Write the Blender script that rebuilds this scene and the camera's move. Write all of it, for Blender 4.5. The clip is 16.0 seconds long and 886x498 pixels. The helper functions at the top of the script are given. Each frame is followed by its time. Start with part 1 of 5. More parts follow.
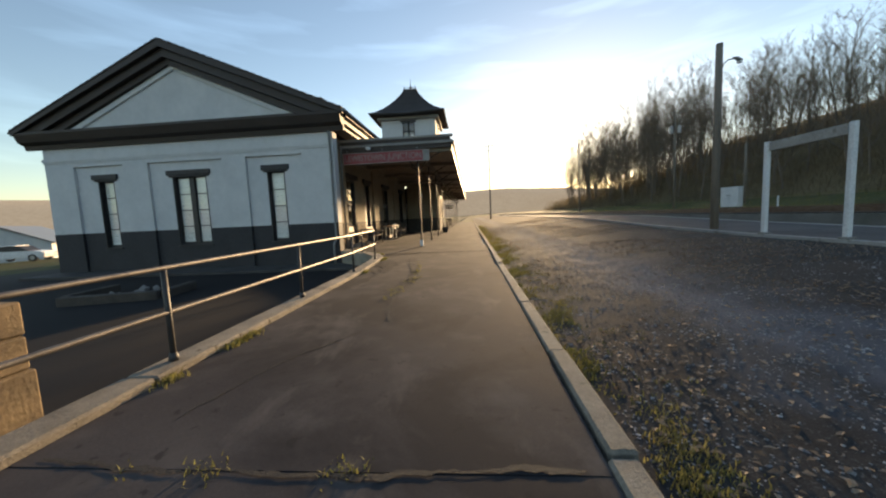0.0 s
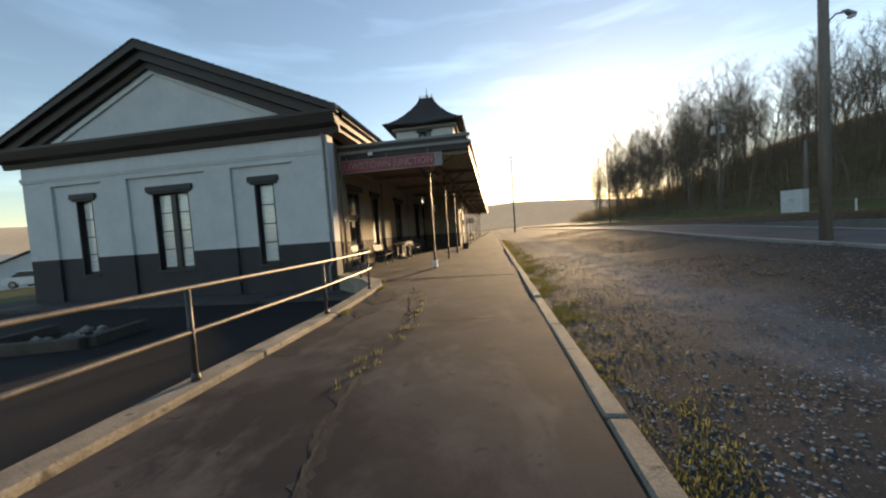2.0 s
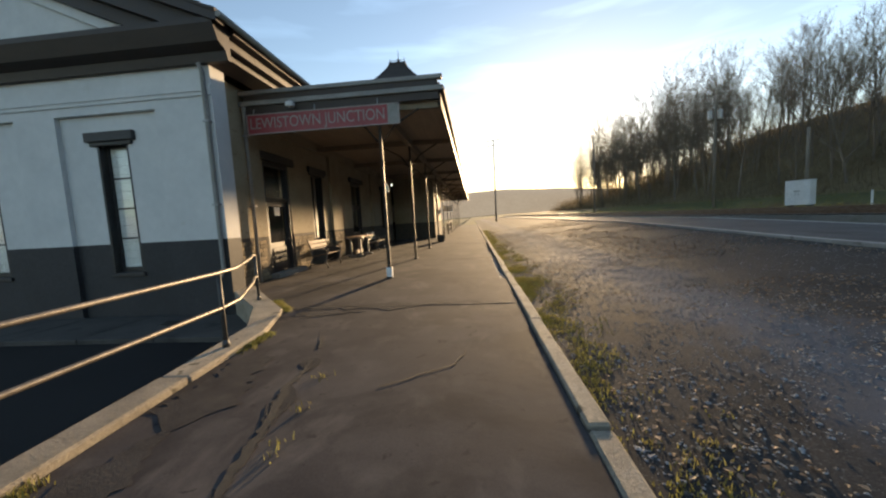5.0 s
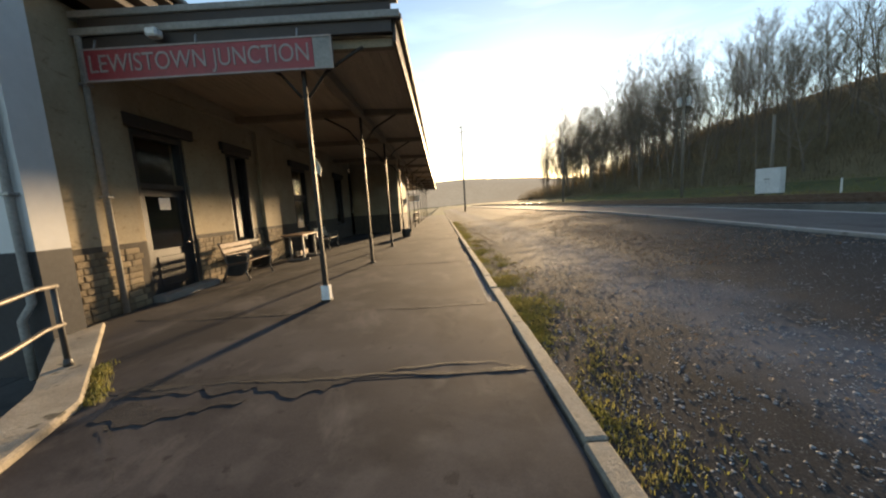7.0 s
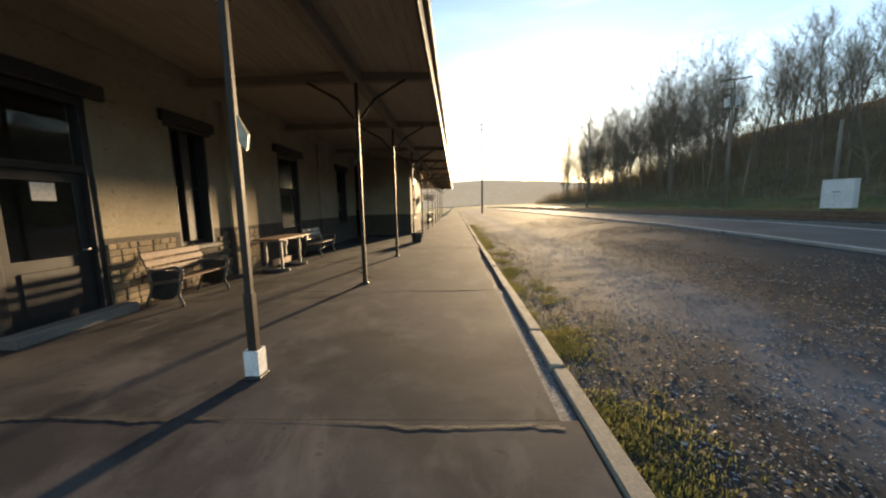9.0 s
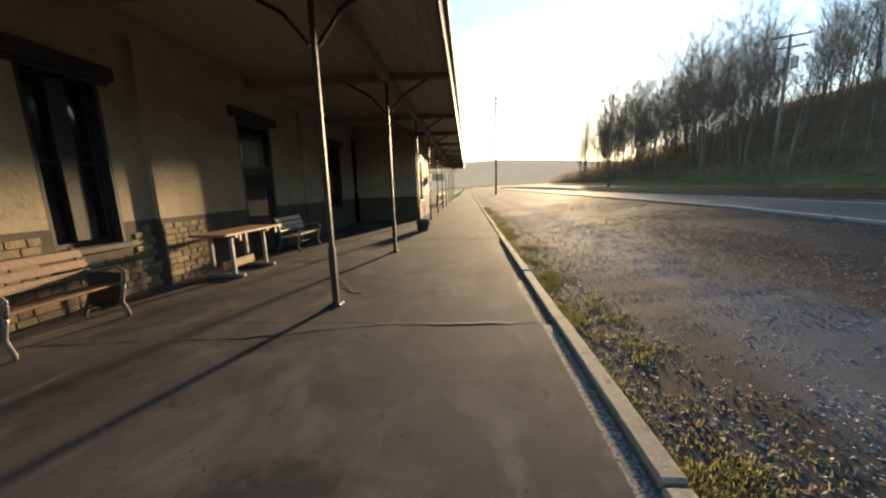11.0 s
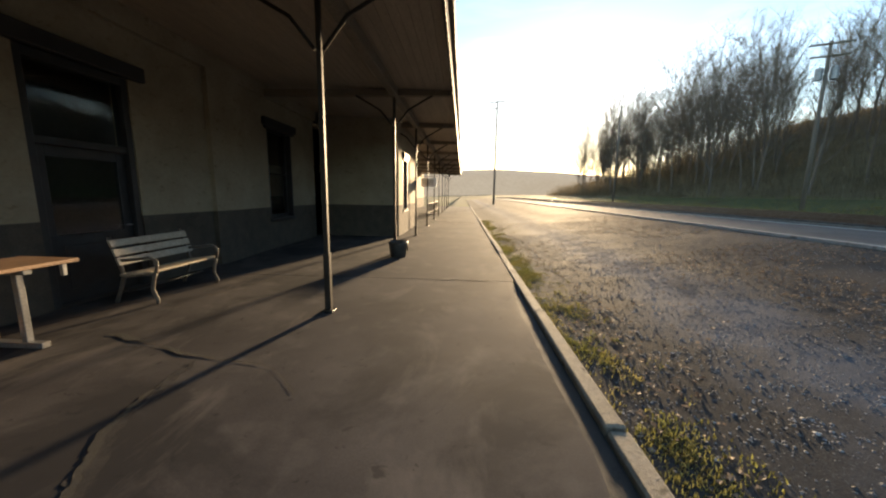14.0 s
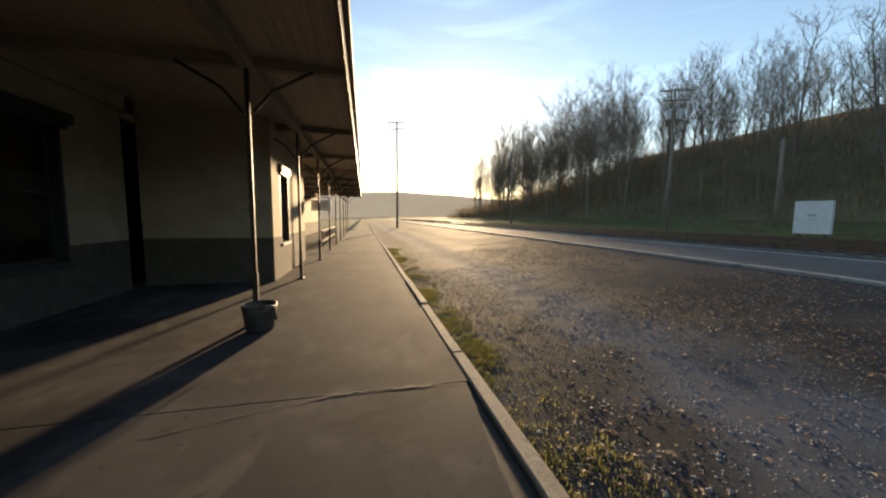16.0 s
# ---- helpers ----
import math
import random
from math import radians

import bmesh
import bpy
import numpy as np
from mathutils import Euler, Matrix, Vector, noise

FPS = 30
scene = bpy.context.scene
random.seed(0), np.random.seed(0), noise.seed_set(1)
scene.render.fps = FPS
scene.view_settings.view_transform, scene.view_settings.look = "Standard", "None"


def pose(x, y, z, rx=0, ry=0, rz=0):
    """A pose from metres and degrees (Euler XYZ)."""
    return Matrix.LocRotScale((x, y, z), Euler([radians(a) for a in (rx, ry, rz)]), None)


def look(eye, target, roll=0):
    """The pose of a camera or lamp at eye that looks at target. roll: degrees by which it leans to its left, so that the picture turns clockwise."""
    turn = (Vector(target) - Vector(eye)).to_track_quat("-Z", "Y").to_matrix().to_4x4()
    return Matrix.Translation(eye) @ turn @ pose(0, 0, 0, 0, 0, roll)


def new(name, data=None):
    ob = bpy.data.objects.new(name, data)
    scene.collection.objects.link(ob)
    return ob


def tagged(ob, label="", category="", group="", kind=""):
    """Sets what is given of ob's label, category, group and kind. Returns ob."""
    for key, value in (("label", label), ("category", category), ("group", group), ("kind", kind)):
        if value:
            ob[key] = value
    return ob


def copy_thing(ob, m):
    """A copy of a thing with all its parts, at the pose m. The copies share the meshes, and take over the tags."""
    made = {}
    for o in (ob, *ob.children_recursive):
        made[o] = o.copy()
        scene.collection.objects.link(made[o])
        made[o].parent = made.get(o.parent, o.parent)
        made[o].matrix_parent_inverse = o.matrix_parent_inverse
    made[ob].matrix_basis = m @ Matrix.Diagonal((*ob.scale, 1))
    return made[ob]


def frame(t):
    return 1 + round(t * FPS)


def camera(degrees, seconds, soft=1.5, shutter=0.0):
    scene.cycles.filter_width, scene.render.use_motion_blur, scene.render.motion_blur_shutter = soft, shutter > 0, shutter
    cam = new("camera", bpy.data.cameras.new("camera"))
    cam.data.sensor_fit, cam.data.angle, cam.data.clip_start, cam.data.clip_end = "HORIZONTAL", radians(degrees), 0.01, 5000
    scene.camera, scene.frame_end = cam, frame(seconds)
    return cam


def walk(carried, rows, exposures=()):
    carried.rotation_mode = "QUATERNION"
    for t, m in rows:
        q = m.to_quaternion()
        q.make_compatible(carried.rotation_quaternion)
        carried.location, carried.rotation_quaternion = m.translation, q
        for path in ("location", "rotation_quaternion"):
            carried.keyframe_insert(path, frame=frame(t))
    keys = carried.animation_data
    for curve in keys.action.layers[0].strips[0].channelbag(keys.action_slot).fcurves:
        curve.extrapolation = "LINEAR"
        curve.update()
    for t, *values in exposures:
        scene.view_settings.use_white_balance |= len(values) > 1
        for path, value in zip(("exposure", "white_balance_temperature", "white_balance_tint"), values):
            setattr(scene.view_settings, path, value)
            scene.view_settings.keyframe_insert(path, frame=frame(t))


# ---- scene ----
cam = camera(104.4, 16.0, 2.2)
PATH = [
    (0, (0.483, -0.779, 1.255), (0.321, 1.206, 1.065), -2.6),
    (0.5, (0.409, -0.12, 1.286), (0.211, 1.863, 1.114), -4.9),
    (1, (0.551, 0.454, 1.286), (0.371, 2.435, 1.074), -4.0),
    (1.5, (0.475, 1.103, 1.276), (0.223, 3.077, 1.076), -3.2),
    (2, (0.501, 1.75, 1.255), (0.208, 3.726, 1.158), -3.9),
    (2.5, (0.552, 2.366, 1.271), (0.315, 4.347, 1.134), -2.5),
    (3, (0.667, 3.016, 1.284), (0.561, 5.005, 1.102), -3.7),
    (3.5, (0.553, 3.621, 1.289), (0.319, 5.601, 1.133), -1.3),
    (3.7, (0.598, 3.918, 1.298), (0.372, 5.896, 1.104), -2.9),
    (5.8, (0.394, 6.874, 1.417), (0.3, 8.867, 1.283), -2.1),
    (6, (0.422, 7.155, 1.414), (0.457, 9.151, 1.295), -3.1),
    (6.5, (0.374, 7.769, 1.449), (0.378, 9.76, 1.268), -2.2),
    (7, (0.368, 8.321, 1.46), (0.368, 10.306, 1.211), -3.5),
    (7.5, (0.344, 8.958, 1.469), (0.255, 10.941, 1.229), -1.9),
    (8, (0.31, 9.613, 1.516), (0.266, 11.594, 1.246), -2.1),
    (8.5, (0.292, 10.218, 1.552), (0.18, 12.198, 1.286), -2.0),
    (8.7, (0.281, 10.528, 1.55), (0.207, 12.511, 1.303), -1.2),
    (10.8, (0.151, 13.213, 1.515), (0.005, 15.182, 1.193), -0.5),
    (11, (0.185, 13.479, 1.528), (0.038, 15.442, 1.176), -1.7),
    (11.5, (0.262, 14.144, 1.512), (0.141, 16.106, 1.144), -2.3),
    (12, (0.229, 14.786, 1.512), (0.111, 16.753, 1.171), -1.1),
    (12.5, (0.318, 15.452, 1.508), (0.202, 17.421, 1.177), -2.8),
    (13, (0.263, 16.117, 1.529), (0.163, 18.092, 1.231), -0.9),
    (13.5, (0.256, 16.77, 1.547), (0.158, 18.739, 1.214), -1.6),
    (14, (0.13, 17.423, 1.567), (0.023, 19.395, 1.254), 0.9),
    (14.5, (0.096, 18.093, 1.596), (0.021, 20.064, 1.267), -1.1),
    (15, (0.122, 18.748, 1.66), (0.149, 20.73, 1.399), 0.3),
    (15.5, (0.235, 19.281, 1.708), (0.629, 21.231, 1.506), 0.1),
    (16, (0.077, 20.349, 1.699), (0.525, 22.289, 1.517), 0.4),
]
walk(cam, [(t, look(eye, target, roll)) for t, eye, target, roll in PATH], exposures=[(0, 1.05, 7450, 16), (3.5, 1.1, 7400, 16), (7, 1.3, 7300, 14), (11, 1.5, 6950, 12), (14.5, 1.5, 6950, 13), (16, 1.2, 7150, 14)])

# ---- light ----
SUN_AZ, SUN_EL = 15.2, 7.1
world = bpy.data.worlds.new("sky")
scene.world = world
world.use_nodes = True
wn, wl = world.node_tree.nodes, world.node_tree.links
wn.clear()
w_out = wn.new("ShaderNodeOutputWorld")
w_bg = wn.new("ShaderNodeBackground")
w_sky = wn.new("ShaderNodeTexSky")
w_sky.sky_type = "NISHITA"
w_sky.sun_disc = False
w_sky.sun_elevation = radians(SUN_EL)
w_sky.sun_rotation = radians(SUN_AZ)
w_sky.air_density, w_sky.dust_density, w_sky.ozone_density = 1.0, 0.25, 2.0
w_bg.inputs["Strength"].default_value = 0.15
# thin streaks of cirrus in the sky
w_tc = wn.new("ShaderNodeTexCoord")
w_map = wn.new("ShaderNodeMapping")
w_map.inputs["Rotation"].default_value = (0.0, 0.0, radians(20))
w_map.inputs["Scale"].default_value = (1.6, 1.2, 9.0)
w_noise = wn.new("ShaderNodeTexNoise")
w_noise.inputs["Scale"].default_value = 2.2
w_noise.inputs["Detail"].default_value = 7.0
w_noise.inputs["Distortion"].default_value = 0.5
w_ramp = wn.new("ShaderNodeMapRange")
w_ramp.inputs["From Min"].default_value, w_ramp.inputs["From Max"].default_value = 0.5, 0.78
w_ramp.inputs["To Min"].default_value, w_ramp.inputs["To Max"].default_value = 1.0, 1.3
w_mul = wn.new("ShaderNodeVectorMath")
w_mul.operation = "SCALE"
wl.new(w_tc.outputs["Generated"], w_map.inputs["Vector"])
wl.new(w_map.outputs["Vector"], w_noise.inputs["Vector"])
wl.new(w_noise.outputs["Fac"], w_ramp.inputs["Value"])
wl.new(w_sky.outputs["Color"], w_mul.inputs[0])
wl.new(w_ramp.outputs["Result"], w_mul.inputs["Scale"])
wl.new(w_mul.outputs["Vector"], w_bg.inputs["Color"])
wl.new(w_bg.outputs["Background"], w_out.inputs["Surface"])

sun_data = bpy.data.lights.new("sun", "SUN")
sun_data.energy, sun_data.angle, sun_data.color = 5.0, radians(2.8), (1.0, 0.75, 0.45)
sun = new("sun", sun_data)
sun_dir = Vector((math.sin(radians(SUN_AZ)) * math.cos(radians(SUN_EL)), math.cos(radians(SUN_AZ)) * math.cos(radians(SUN_EL)), math.sin(radians(SUN_EL))))
sun.matrix_world = look(sun_dir * 60, (0, 0, 0))


# ---- materials ----
def mat(name, c1, c2, rough=0.8, scale=1.2, fine=18.0, bump=0.25, metal=0.0, spots=None, stretch=(1, 1, 1), per_piece=0.0, speck=0.28, soft_edge=0.08):
    """A surface with two colours in broad patches, a fine grain, relief and uneven gloss."""
    m = bpy.data.materials.new(name)
    m.use_nodes = True
    n, l = m.node_tree.nodes, m.node_tree.links
    b = n["Principled BSDF"]
    tc = n.new("ShaderNodeTexCoord")
    mp = n.new("ShaderNodeMapping")
    mp.inputs["Scale"].default_value = stretch
    l.new(tc.outputs["Object"], mp.inputs["Vector"])
    big = n.new("ShaderNodeTexNoise")
    big.inputs["Scale"].default_value, big.inputs["Detail"].default_value, big.inputs["Roughness"].default_value = scale, 6.0, 0.6
    small = n.new("ShaderNodeTexNoise")
    small.inputs["Scale"].default_value, small.inputs["Detail"].default_value, small.inputs["Roughness"].default_value = fine, 5.0, 0.7
    l.new(mp.outputs["Vector"], big.inputs["Vector"])
    l.new(mp.outputs["Vector"], small.inputs["Vector"])
    ramp = n.new("ShaderNodeValToRGB")
    ramp.color_ramp.elements[0].position, ramp.color_ramp.elements[1].position = 0.32, 0.68
    ramp.color_ramp.elements[0].color, ramp.color_ramp.elements[1].color = (*c1, 1), (*c2, 1)
    l.new(big.outputs["Fac"], ramp.inputs["Fac"])
    grain = n.new("ShaderNodeMapRange")
    grain.inputs["From Min"].default_value, grain.inputs["From Max"].default_value = 0.25, 0.75
    grain.inputs["To Min"].default_value, grain.inputs["To Max"].default_value = 1 - speck, 1 + speck
    l.new(small.outputs["Fac"], grain.inputs["Value"])
    mul = n.new("ShaderNodeVectorMath")
    mul.operation = "SCALE"
    l.new(ramp.outputs["Color"], mul.inputs[0])
    l.new(grain.outputs["Result"], mul.inputs["Scale"])
    colour = mul.outputs["Vector"]
    if per_piece:
        info = n.new("ShaderNodeObjectInfo")
        isl = n.new("ShaderNodeNewGeometry")
        add = n.new("ShaderNodeMath")
        add.operation = "ADD"
        l.new(info.outputs["Random"], add.inputs[0])
        l.new(isl.outputs["Random Per Island"], add.inputs[1])
        fr = n.new("ShaderNodeMath")
        fr.operation = "FRACT"
        l.new(add.outputs[0], fr.inputs[0])
        pr = n.new("ShaderNodeMapRange")
        pr.inputs["To Min"].default_value, pr.inputs["To Max"].default_value = 1 - per_piece, 1 + per_piece
        l.new(fr.outputs[0], pr.inputs["Value"])
        mul2 = n.new("ShaderNodeVectorMath")
        mul2.operation = "SCALE"
        l.new(colour, mul2.inputs[0])
        l.new(pr.outputs["Result"], mul2.inputs["Scale"])
        colour = mul2.outputs["Vector"]
    if spots:
        c3, sscale, amount = spots
        sp = n.new("ShaderNodeTexNoise")
        sp.inputs["Scale"].default_value, sp.inputs["Detail"].default_value = sscale, 8.0
        l.new(mp.outputs["Vector"], sp.inputs["Vector"])
        sr = n.new("ShaderNodeMapRange")
        sr.inputs["From Min"].default_value, sr.inputs["From Max"].default_value = 1 - amount, 1 - amount + soft_edge
        l.new(sp.outputs["Fac"], sr.inputs["Value"])
        mx = n.new("ShaderNodeMix")
        mx.data_type = "RGBA"
        l.new(sr.outputs["Result"], mx.inputs["Factor"])
        l.new(colour, mx.inputs["A"])
        mx.inputs["B"].default_value = (*c3, 1)
        colour = mx.outputs["Result"]
    l.new(colour, b.inputs["Base Color"])
    rr = n.new("ShaderNodeMapRange")
    rr.inputs["To Min"].default_value, rr.inputs["To Max"].default_value = max(rough - 0.15, 0.03), min(rough + 0.12, 1.0)
    l.new(big.outputs["Fac"], rr.inputs["Value"])
    l.new(rr.outputs["Result"], b.inputs["Roughness"])
    b.inputs["Metallic"].default_value = metal
    if bump:
        bp = n.new("ShaderNodeBump")
        bp.inputs["Strength"].default_value, bp.inputs["Distance"].default_value = bump, 0.02
        l.new(small.outputs["Fac"], bp.inputs["Height"])
        l.new(bp.outputs["Normal"], b.inputs["Normal"])
    return m


def glass(name, tint=(0.98, 1.0, 1.0)):
    m = bpy.data.materials.new(name)
    m.use_nodes = True
    b = m.node_tree.nodes["Principled BSDF"]
    b.inputs["Base Color"].default_value = (*tint, 1)
    b.inputs["Transmission Weight"].default_value = 1.0
    b.inputs["Roughness"].default_value = 0.03
    b.inputs["IOR"].default_value = 1.45
    return m


ASPHALT = mat("worn_asphalt", (0.034, 0.031, 0.033), (0.074, 0.066, 0.064), 0.9, 0.8, 60, 0.10, spots=((0.098, 0.088, 0.082), 2.1, 0.46), soft_edge=0.25, speck=0.22)
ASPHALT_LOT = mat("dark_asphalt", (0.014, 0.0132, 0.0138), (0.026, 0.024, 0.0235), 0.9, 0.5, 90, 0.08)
CONCRETE = mat("grey_concrete", (0.17, 0.155, 0.14), (0.27, 0.25, 0.22), 0.85, 1.5, 40, 0.35, per_piece=0.12)
KERB = mat("weathered_kerb_concrete", (0.18, 0.155, 0.12), (0.32, 0.28, 0.22), 0.9, 3.0, 45, 0.7, spots=((0.10, 0.085, 0.06), 6, 0.38), per_piece=0.15)
STRIP = mat("grey_platform_asphalt", (0.085, 0.082, 0.080), (0.135, 0.13, 0.125), 0.95, 0.5, 30, 0.25, spots=((0.07, 0.066, 0.062), 0.8, 0.45), soft_edge=0.2)
COPING = mat("pale_edge_coping", (0.30, 0.285, 0.26), (0.42, 0.40, 0.37), 0.85, 1.5, 25, 0.3, spots=((0.20, 0.18, 0.16), 3.0, 0.42))
GRAVEL_BED = mat("gravel_soil", (0.030, 0.029, 0.028), (0.060, 0.057, 0.054), 0.95, 0.6, 70, 0.16, spots=((0.11, 0.11, 0.108), 60, 0.40), speck=0.5)
STONE = mat("gravel_stone", (0.12, 0.118, 0.115), (0.34, 0.335, 0.33), 0.75, 2.0, 30, 0.2, per_piece=0.6)
LEAF = mat("dry_leaves", (0.16, 0.10, 0.06), (0.42, 0.32, 0.22), 0.7, 2.0, 25, 0.2, per_piece=0.5)
SOIL = mat("winter_turf", (0.055, 0.068, 0.024), (0.11, 0.108, 0.046), 0.95, 0.12, 3.0, 0.6, spots=((0.075, 0.055, 0.03), 0.4, 0.45))
LITTER = mat("leaf_litter_slope", (0.12, 0.092, 0.05), (0.21, 0.16, 0.088), 0.95, 0.15, 2.5, 0.8)
GRASS = mat("grass_blades", (0.13, 0.145, 0.035), (0.27, 0.235, 0.085), 0.7, 1.3, 12, 0.0, per_piece=0.4)
# ridge woods, base colour raised and warmed to stand in for haze
RIDGE = mat("far_ridge_woods_airlight", (0.17, 0.135, 0.10), (0.25, 0.20, 0.15), 1.0, 0.01, 0.15, 0.3)
WHITE = mat("pale_painted_masonry", (0.53, 0.54, 0.545), (0.63, 0.63, 0.625), 0.75, 0.8, 5, 0.05, spots=((0.50, 0.49, 0.46), 1.7, 0.28), speck=0.06)
FOOTPATH = mat("dirty_path_concrete", (0.045, 0.041, 0.038), (0.085, 0.078, 0.07), 0.9, 1.2, 40, 0.2, spots=((0.03, 0.028, 0.026), 2.0, 0.45), soft_edge=0.15)
DADO = mat("slate_painted_masonry", (0.022, 0.022, 0.025), (0.040, 0.039, 0.042), 0.75, 0.9, 14, 0.2)
TAN = mat("ochre_painted_masonry", (0.29, 0.235, 0.155), (0.39, 0.325, 0.225), 0.85, 1.2, 16, 0.35, spots=((0.27, 0.21, 0.13), 9, 0.34), speck=0.12)
STONEWALL = mat("rough_stone_dado", (0.17, 0.13, 0.085), (0.30, 0.23, 0.14), 0.9, 3.0, 22, 0.9, per_piece=0.3)
MORTAR = mat("dado_mortar", (0.060, 0.050, 0.040), (0.105, 0.085, 0.064), 0.95, 4, 40, 0.5)
BROWN = mat("dark_brown_trim_paint", (0.030, 0.021, 0.018), (0.050, 0.035, 0.029), 0.6, 1.5, 20, 0.2, stretch=(1, 1, 4))
SHINGLE = mat("dark_roof_shingles", (0.035, 0.030, 0.028), (0.06, 0.052, 0.048), 0.9, 1.0, 22, 0.6, per_piece=0.25)
FRAMEP = mat("black_window_paint", (0.018, 0.017, 0.018), (0.035, 0.033, 0.033), 0.5, 4, 40, 0.15)
LINTEL = mat("dark_lintel_paint", (0.022, 0.02, 0.021), (0.04, 0.036, 0.036), 0.6, 3, 30, 0.2)
# white behind the panes paints reflected sky; also used for lamp lenses
SKY_LENS_WHITE = mat("white_sky_reflection_and_lens", (0.74, 0.74, 0.73), (0.82, 0.82, 0.81), 0.8, 2, 30, 0.0)
GLASS = glass("window_glass")
SOFFIT = mat("brown_soffit_boards", (0.36, 0.29, 0.21), (0.47, 0.385, 0.285), 0.7, 1.0, 14, 0.25, stretch=(6, 0.6, 1))
FASCIA = mat("grey_fascia_paint", (0.20, 0.19, 0.18), (0.29, 0.28, 0.26), 0.6, 1.5, 20, 0.15)
STEEL = mat("brown_column_paint", (0.026, 0.020, 0.016), (0.046, 0.036, 0.028), 0.6, 3, 35, 0.15)
GALV = mat("galvanised_pipe", (0.12, 0.108, 0.096), (0.19, 0.17, 0.15), 0.5, 4, 50, 0.1, metal=0.6)
RAILP = mat("black_rail_post", (0.03, 0.03, 0.03), (0.06, 0.055, 0.05), 0.5, 6, 40, 0.2)
SIGNRED = mat("red_sign_paint", (0.23, 0.022, 0.028), (0.30, 0.035, 0.04), 0.5, 2, 30, 0.1)
# white lettering paint, the backlit veil over the sign put in as duller colour
SIGNWHITE = mat("veiled_sign_white", (0.24, 0.19, 0.175), (0.33, 0.27, 0.25), 0.5, 2, 30, 0.1)
REDOAK = mat("brown_bench_slats", (0.12, 0.065, 0.038), (0.20, 0.12, 0.075), 0.7, 3, 24, 0.2, stretch=(1, 8, 8))
OAK = mat("bench_slats", (0.34, 0.28, 0.20), (0.48, 0.41, 0.31), 0.4, 3, 24, 0.2, stretch=(1, 8, 8))
IRON = mat("cast_iron", (0.03, 0.03, 0.03), (0.055, 0.053, 0.05), 0.42, 6, 50, 0.2, metal=0.4)
# paler copy of the iron, sunlit rims of the bench ends put into its colour
IRON_RIMLIT = mat("rimlit_cast_iron", (0.12, 0.10, 0.082), (0.20, 0.17, 0.14), 0.35, 6, 50, 0.2)
TABLETOP = mat("brown_table_boards", (0.20, 0.115, 0.065), (0.30, 0.18, 0.105), 0.5, 2, 20, 0.2, stretch=(8, 1, 8))
BARK = mat("winter_bark", (0.13, 0.105, 0.08), (0.22, 0.18, 0.14), 0.95, 0.7, 8, 0.4, stretch=(1, 1, 0.2))
TWIG = mat("brown_twigs", (0.13, 0.10, 0.072), (0.20, 0.155, 0.11), 0.9, 0.5, 4, 0.0)
BRUSH = mat("brown_brush", (0.15, 0.115, 0.07), (0.25, 0.20, 0.12), 0.9, 0.4, 5, 0.0, per_piece=0.4)
POLEWOOD = mat("weathered_pole_wood", (0.15, 0.125, 0.10), (0.24, 0.20, 0.16), 0.9, 1.0, 18, 0.4, stretch=(4, 4, 0.4))
CABINET = mat("white_cabinet_paint", (0.62, 0.63, 0.63), (0.72, 0.72, 0.71), 0.45, 1.5, 20, 0.05)
GREYMETAL = mat("grey_metal", (0.25, 0.25, 0.25), (0.36, 0.36, 0.36), 0.4, 4, 40, 0.1, metal=0.7)
BALLAST = mat("dusty_ballast", (0.085, 0.078, 0.062), (0.15, 0.135, 0.11), 0.95, 0.5, 25, 0.6, spots=((0.06, 0.065, 0.03), 0.9, 0.46), soft_edge=0.2)
RUST = mat("rail_steel", (0.12, 0.075, 0.05), (0.20, 0.14, 0.10), 0.5, 5, 30, 0.3, metal=0.6)
SLEEPER = mat("sleeper_wood", (0.05, 0.04, 0.033), (0.09, 0.075, 0.06), 0.9, 3, 25, 0.4, per_piece=0.2)
PATCH = mat("dark_worn_asphalt", (0.032, 0.030, 0.030), (0.056, 0.052, 0.050), 0.95, 3.0, 60, 0.4, spots=((0.06, 0.055, 0.05), 5.0, 0.45), soft_edge=0.2)
JOINT = mat("pale_joint_gravel", (0.10, 0.10, 0.105), (0.24, 0.245, 0.25), 0.9, 14, 60, 0.9, spots=((0.05, 0.05, 0.05), 40, 0.5), speck=0.6)
BEAMP = mat("brown_beam_paint", (0.20, 0.16, 0.115), (0.28, 0.225, 0.165), 0.8, 1.5, 20, 0.2)
# dark colour for the shade down in cracks and for the crumbled joint
CRACK = mat("crack_shade_and_joint_fill", (0.018, 0.017, 0.016), (0.032, 0.03, 0.027), 0.85, 6, 60, 0.5)
PAPER = mat("white_paper", (0.6, 0.6, 0.58), (0.68, 0.68, 0.66), 0.8, 3, 30, 0.0)
# indoor gloom as a near-black base colour
DARKIN = mat("interior_gloom_plaster", (0.05, 0.045, 0.04), (0.08, 0.07, 0.06), 0.9, 1, 10, 0.1)
PIER = mat("buff_stone_pier", (0.15, 0.105, 0.06), (0.24, 0.175, 0.10), 0.9, 3, 25, 0.6)
CARPAINT = mat("white_car_paint", (0.68, 0.68, 0.68), (0.74, 0.74, 0.74), 0.25, 2, 20, 0.0)
RUBBER = mat("black_rubber", (0.02, 0.02, 0.02), (0.035, 0.035, 0.035), 0.8, 5, 50, 0.2)
HOUSEROOF = mat("weathered_metal_roof", (0.15, 0.15, 0.155), (0.22, 0.22, 0.23), 0.4, 0.5, 8, 0.1, metal=0.3)


# airlight in front of the ridge, put in as a faint warm emission
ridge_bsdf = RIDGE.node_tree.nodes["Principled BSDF"]
